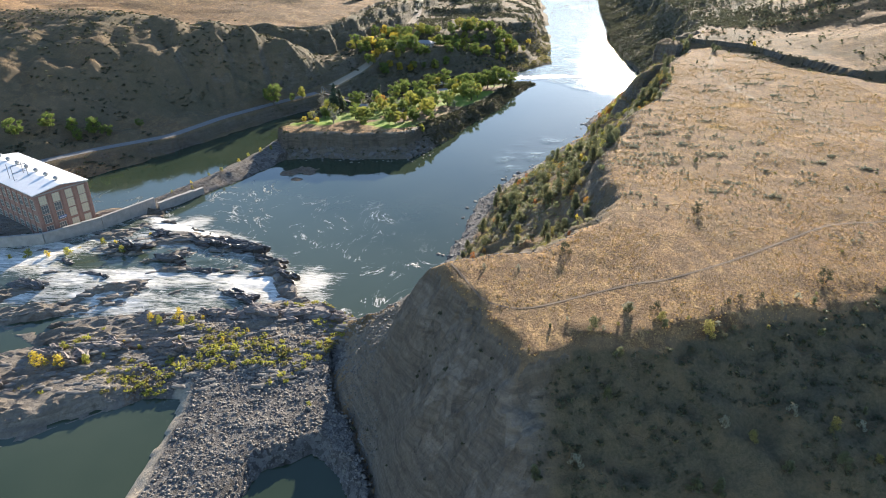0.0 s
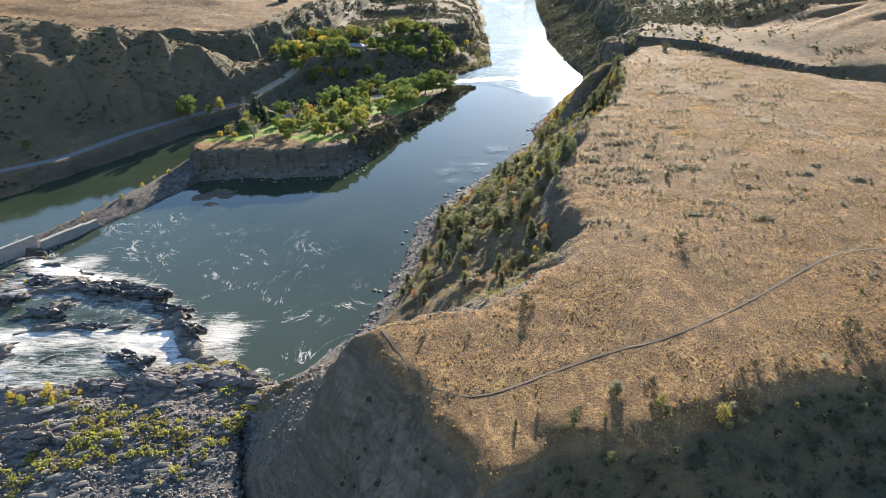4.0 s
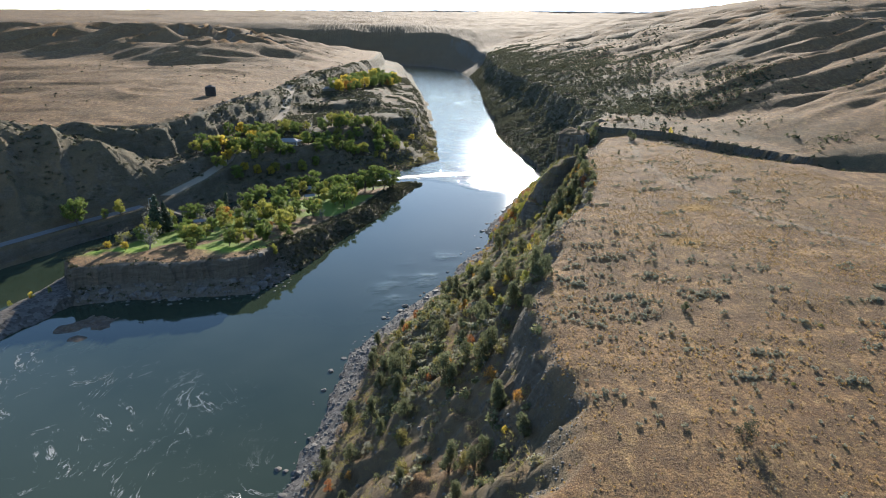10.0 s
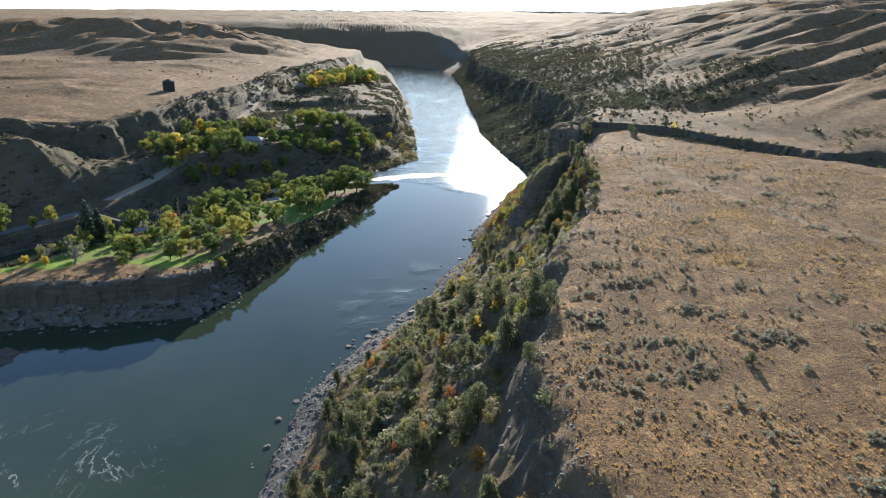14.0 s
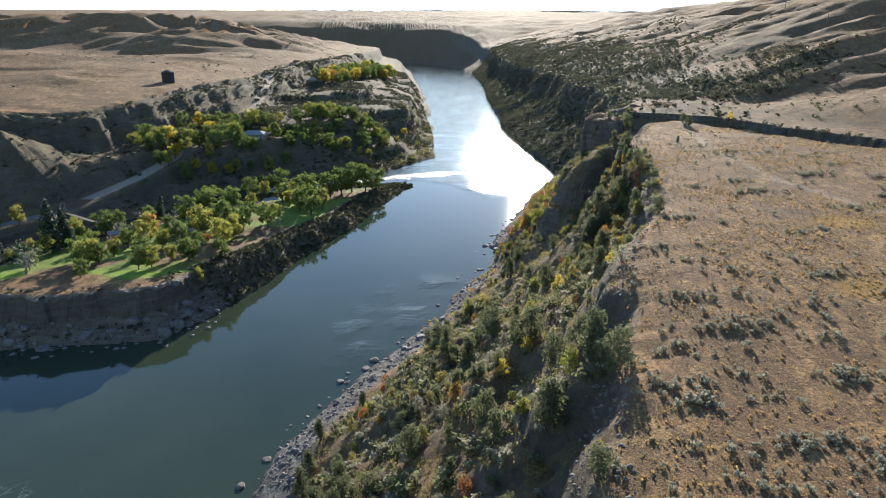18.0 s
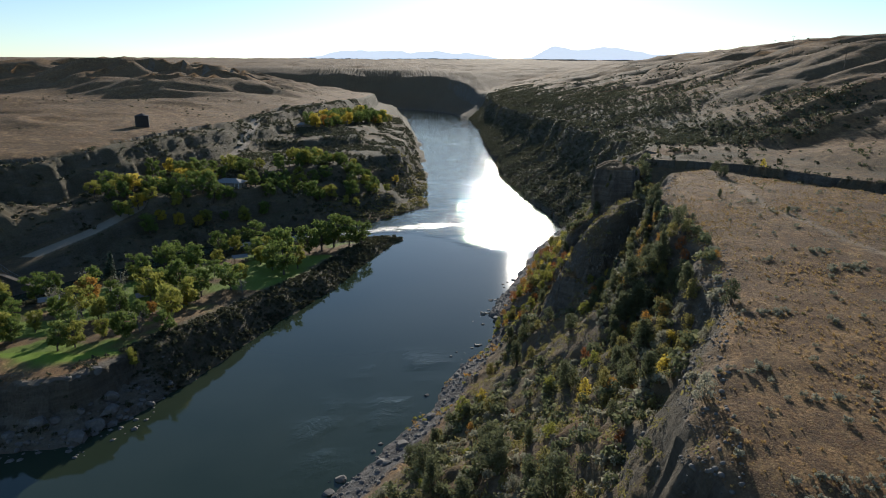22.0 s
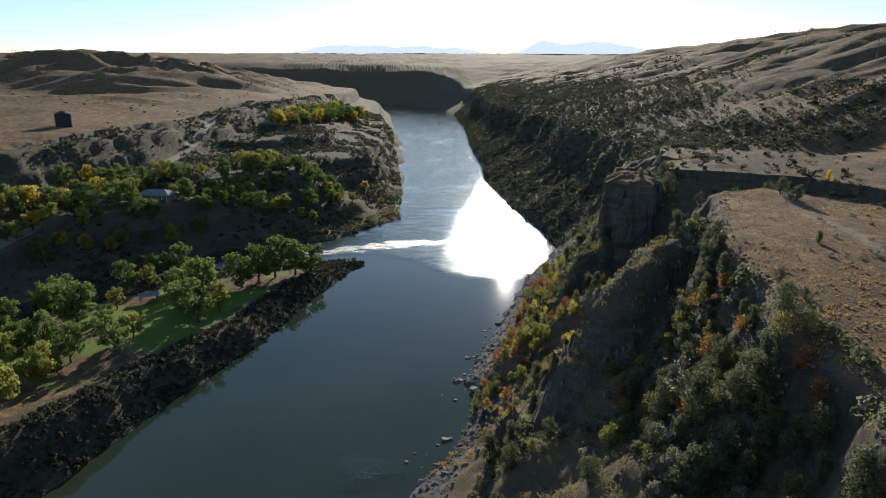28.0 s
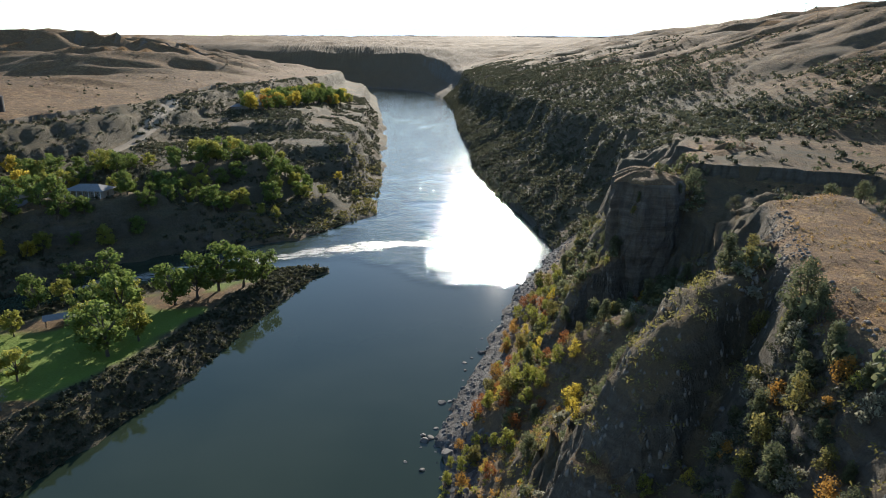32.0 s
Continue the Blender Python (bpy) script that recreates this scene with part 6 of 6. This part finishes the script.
def house(x, y, z, w, d, h, ang, label, veranda=True):
    root = new("house")
    root.matrix_world = pose(x, y, z, 0, 0, ang)
    part("wall", box_bm((-w / 2, -d / 2, -1.5), (w / 2, d / 2, h), 0.03), STUCCO, root)
    bm = bmesh.new()
    e = 1.2
    lo = [bm.verts.new(p) for p in ((-w / 2 - e, -d / 2 - e, h), (w / 2 + e, -d / 2 - e, h), (w / 2 + e, d / 2 + e, h), (-w / 2 - e, d / 2 + e, h))]
    hi = [bm.verts.new(p) for p in ((-w / 2 + d / 2.2, 0, h + d * 0.26), (w / 2 - d / 2.2, 0, h + d * 0.26))]
    bm.faces.new(lo[::-1])
    bm.faces.new((lo[0], lo[1], hi[1], hi[0]))
    bm.faces.new((lo[2], lo[3], hi[0], hi[1]))
    bm.faces.new((lo[1], lo[2], hi[1]))
    bm.faces.new((lo[3], lo[0], hi[0]))
    part("roof", bm, SHINGLE, root)
    n = max(3, int(w / 2.4))
    for k in range(n):
        window(root, pose(-w / 2 + w * (k + 0.5) / n, -d / 2 - 0.12, 0.9), 1.3, 1.5, gm, 2)
    if veranda:
        for k in range(n + 1):
            part("post", box_bm((-w / 2 + w * k / n - 0.12, -d / 2 - 1.1, -1.0), (-w / 2 + w * k / n + 0.12, -d / 2 - 0.86, h)), WHITE, root)
    part("door", box_bm((w / 2 - 0.02, -0.5, 0), (w / 2 + 0.08, 0.5, 2.05)), TIMBER, root)
    return tagged(root, label, "house")


house(HOUSE[0], HOUSE[1], 22.5, 15, 8, 3.0, -12, "tan visitor house with a grey hipped roof and white veranda posts")
house(-72, 856, ground_z(-72, 856) + 0.3, 14, 9, 3.2, 10, "tan house with a grey roof beside the grove", False)
house(-60, 880, ground_z(-60, 880) + 0.3, 9, 7, 2.8, 30, "small pale house among the far trees", False)


def footbridge(a, b, za, zb):
    """A suspension footbridge: two towers, sagging cables, hangers and a plank deck."""
    root = new("footbridge")
    a, b = Vector((*a, za)), Vector((*b, zb))
    n = 18
    side = (b - a).cross(Vector((0, 0, 1))).normalized() * 0.9
    for end in (a, b):
        bm = bmesh.new()
        for s in (-1, 1):
            tube(bm, end + side * s * 1.15 - Vector((0, 0, 3)), end + side * s * 1.15 + Vector((0, 0, 4.2)), 0.2, 0.16, 8)
        tube(bm, end - side * 1.2 + Vector((0, 0, 4.0)), end + side * 1.2 + Vector((0, 0, 4.0)), 0.14, 0.14, 6)
        part("tower", bm, STEEL, root)
    for s in (-1, 1):
        bm = bmesh.new()
        prev = None
        for k in range(n + 1):
            f = k / n
            p = a.lerp(b, f) + side * s + Vector((0, 0, 1.0 + 3.1 * (2 * f - 1) ** 2))
            if prev is not None:
                tube(bm, prev, p, 0.05, 0.05, 5)
            tube(bm, p, a.lerp(b, f) + side * s, 0.025, 0.025, 4)
            prev = p
        part("cable", bm, STEEL, root)
    for k in range(n * 2):
        p, q = a.lerp(b, k / (2 * n)), a.lerp(b, (k + 0.92) / (2 * n))
        bm = bmesh.new()
        vs = [bm.verts.new(v) for v in (p - side, p + side, q + side, q - side)]
        g = bmesh.ops.extrude_face_region(bm, geom=[bm.faces.new(vs)])
        bmesh.ops.translate(bm, verts=[e for e in g["geom"] if isinstance(e, bmesh.types.BMVert)], vec=(0, 0, -0.12))
        part("plank", bm, TIMBER, root)
    return tagged(root, "narrow suspension footbridge from the road to the island", "bridge")


footbridge((-133, 424), (-104, 408), max(6.0, ground_z(-133, 424)), max(5.5, ground_z(-104, 408)))


def picnic_shelter(x, y):
    root = new("picnic_shelter")
    root.matrix_world = pose(x, y, ground_z(x, y), 0, 0, 25)
    for sx in (-2.6, 2.6):
        for sy in (-1.8, 1.8):
            part("post", box_bm((sx - 0.1, sy - 0.1, -0.6), (sx + 0.1, sy + 0.1, 2.4)), TIMBER, root)
    bm = bmesh.new()
    vs = [bm.verts.new(p) for p in ((-3.2, -2.4, 2.4), (3.2, -2.4, 2.4), (3.2, 2.4, 2.4), (-3.2, 2.4, 2.4), (-3.2, 0, 3.4), (3.2, 0, 3.4))]
    for f in ((0, 1, 5, 4), (2, 3, 4, 5), (0, 4, 3), (1, 2, 5), (3, 2, 1, 0)):
        bm.faces.new([vs[k] for k in f])
    part("roof", bm, SHINGLE, root)
    return tagged(root, "open timber picnic shelter with a grey roof on the lawn", "shelter", "picnic shelters on the island")


for x, y in ((-96, 388), (-66, 392), (-48, 452)):
    picnic_shelter(x, y)

for x, y, h in ((330, 620, 14), (400, 800, 14), (520, 1000, 14), (640, 1250, 14)):
    root = new("power_pole")
    root.matrix_world = pose(x, y, ground_z(x, y))
    bm = bmesh.new()
    tube(bm, (0, 0, -1), (0, 0, h), 0.22, 0.14, 6)
    part("pole", bm, TIMBER, root)
    part("crossarm", box_bm((-2.4, -0.12, h - 1.6), (2.4, 0.12, h - 1.3)), TIMBER, root)
    tagged(root, "wooden power pole on the skyline of the hills", "power pole", "power poles on the hills")


def storage_tank(x, y):
    """A round wooden tank with staves, hoops and a conical roof."""
    root = new("storage_tank")
    root.matrix_world = pose(x, y, ground_z(x, y))
    dark = plain("tarred_timber", (0.045, 0.038, 0.033), (0.030, 0.026, 0.024), 1.2, 0.85, bumps=0.3)
    for k in range(28):
        a = 2 * math.pi * k / 28
        o = part("stave", box_bm((-0.47, -0.12, -1.0), (0.47, 0.12, 7.2), 0.03), dark, root)
        o.matrix_local = pose(4.2 * math.cos(a), 4.2 * math.sin(a), 0, 0, 0, math.degrees(a) + 90)
    for z in (0.8, 3.2, 5.8):
        bm = bmesh.new()
        tube(bm, (0, 0, z), (0, 0, z + 0.2), 4.40, 4.40, 28)
        part("hoop", bm, dark, root)
    bm = bmesh.new()
    tube(bm, (0, 0, 7.15), (0, 0, 8.9), 4.7, 0.3, 28)
    part("roof", bm, dark, root, "low conical roof")
    return tagged(root, "dark round storage tank with a conical roof on the plateau", "tank")


storage_tank(-148, 629)


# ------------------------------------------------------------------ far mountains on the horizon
mm, mt, ms = mat("painted_haze_mountains")
# distance haze is painted into the base colour as pale blue
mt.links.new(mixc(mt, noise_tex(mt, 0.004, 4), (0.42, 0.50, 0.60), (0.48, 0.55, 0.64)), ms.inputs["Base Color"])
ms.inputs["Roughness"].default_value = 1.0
# emission lifts the slopes towards the sky like haze; they are no lamp
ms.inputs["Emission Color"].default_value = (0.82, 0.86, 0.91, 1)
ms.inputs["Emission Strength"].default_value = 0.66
az = np.linspace(-9.5, 27, 220)
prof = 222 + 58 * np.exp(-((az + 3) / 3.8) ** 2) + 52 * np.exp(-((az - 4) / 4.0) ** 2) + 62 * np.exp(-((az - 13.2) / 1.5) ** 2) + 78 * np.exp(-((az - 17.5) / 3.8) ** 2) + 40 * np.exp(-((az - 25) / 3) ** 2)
prof = prof + 16 * fbm(az, az * 0, 1.6, 5, 7) * step(-9.5, -7, az)
ring = [(20 + 4660 * math.sin(radians(a)), 160 + 4660 * math.cos(radians(a))) for a in az]
verts = [(x, y, 100) for x, y in ring] + [(x, y, h) for (x, y), h in zip(ring, prof)] + [(x * 1.02, y * 1.02, 100) for x, y in ring]
n = len(ring)
tagged(part("backdrop", (verts, [(k, k + 1, n + k + 1, n + k) for k in range(n - 1)] + [(n + k, n + k + 1, 2 * n + k + 1, 2 * n + k) for k in range(n - 1)]), mm), "mountain range on the far horizon, painted pale blue as haze", "mountains", kind="structure")
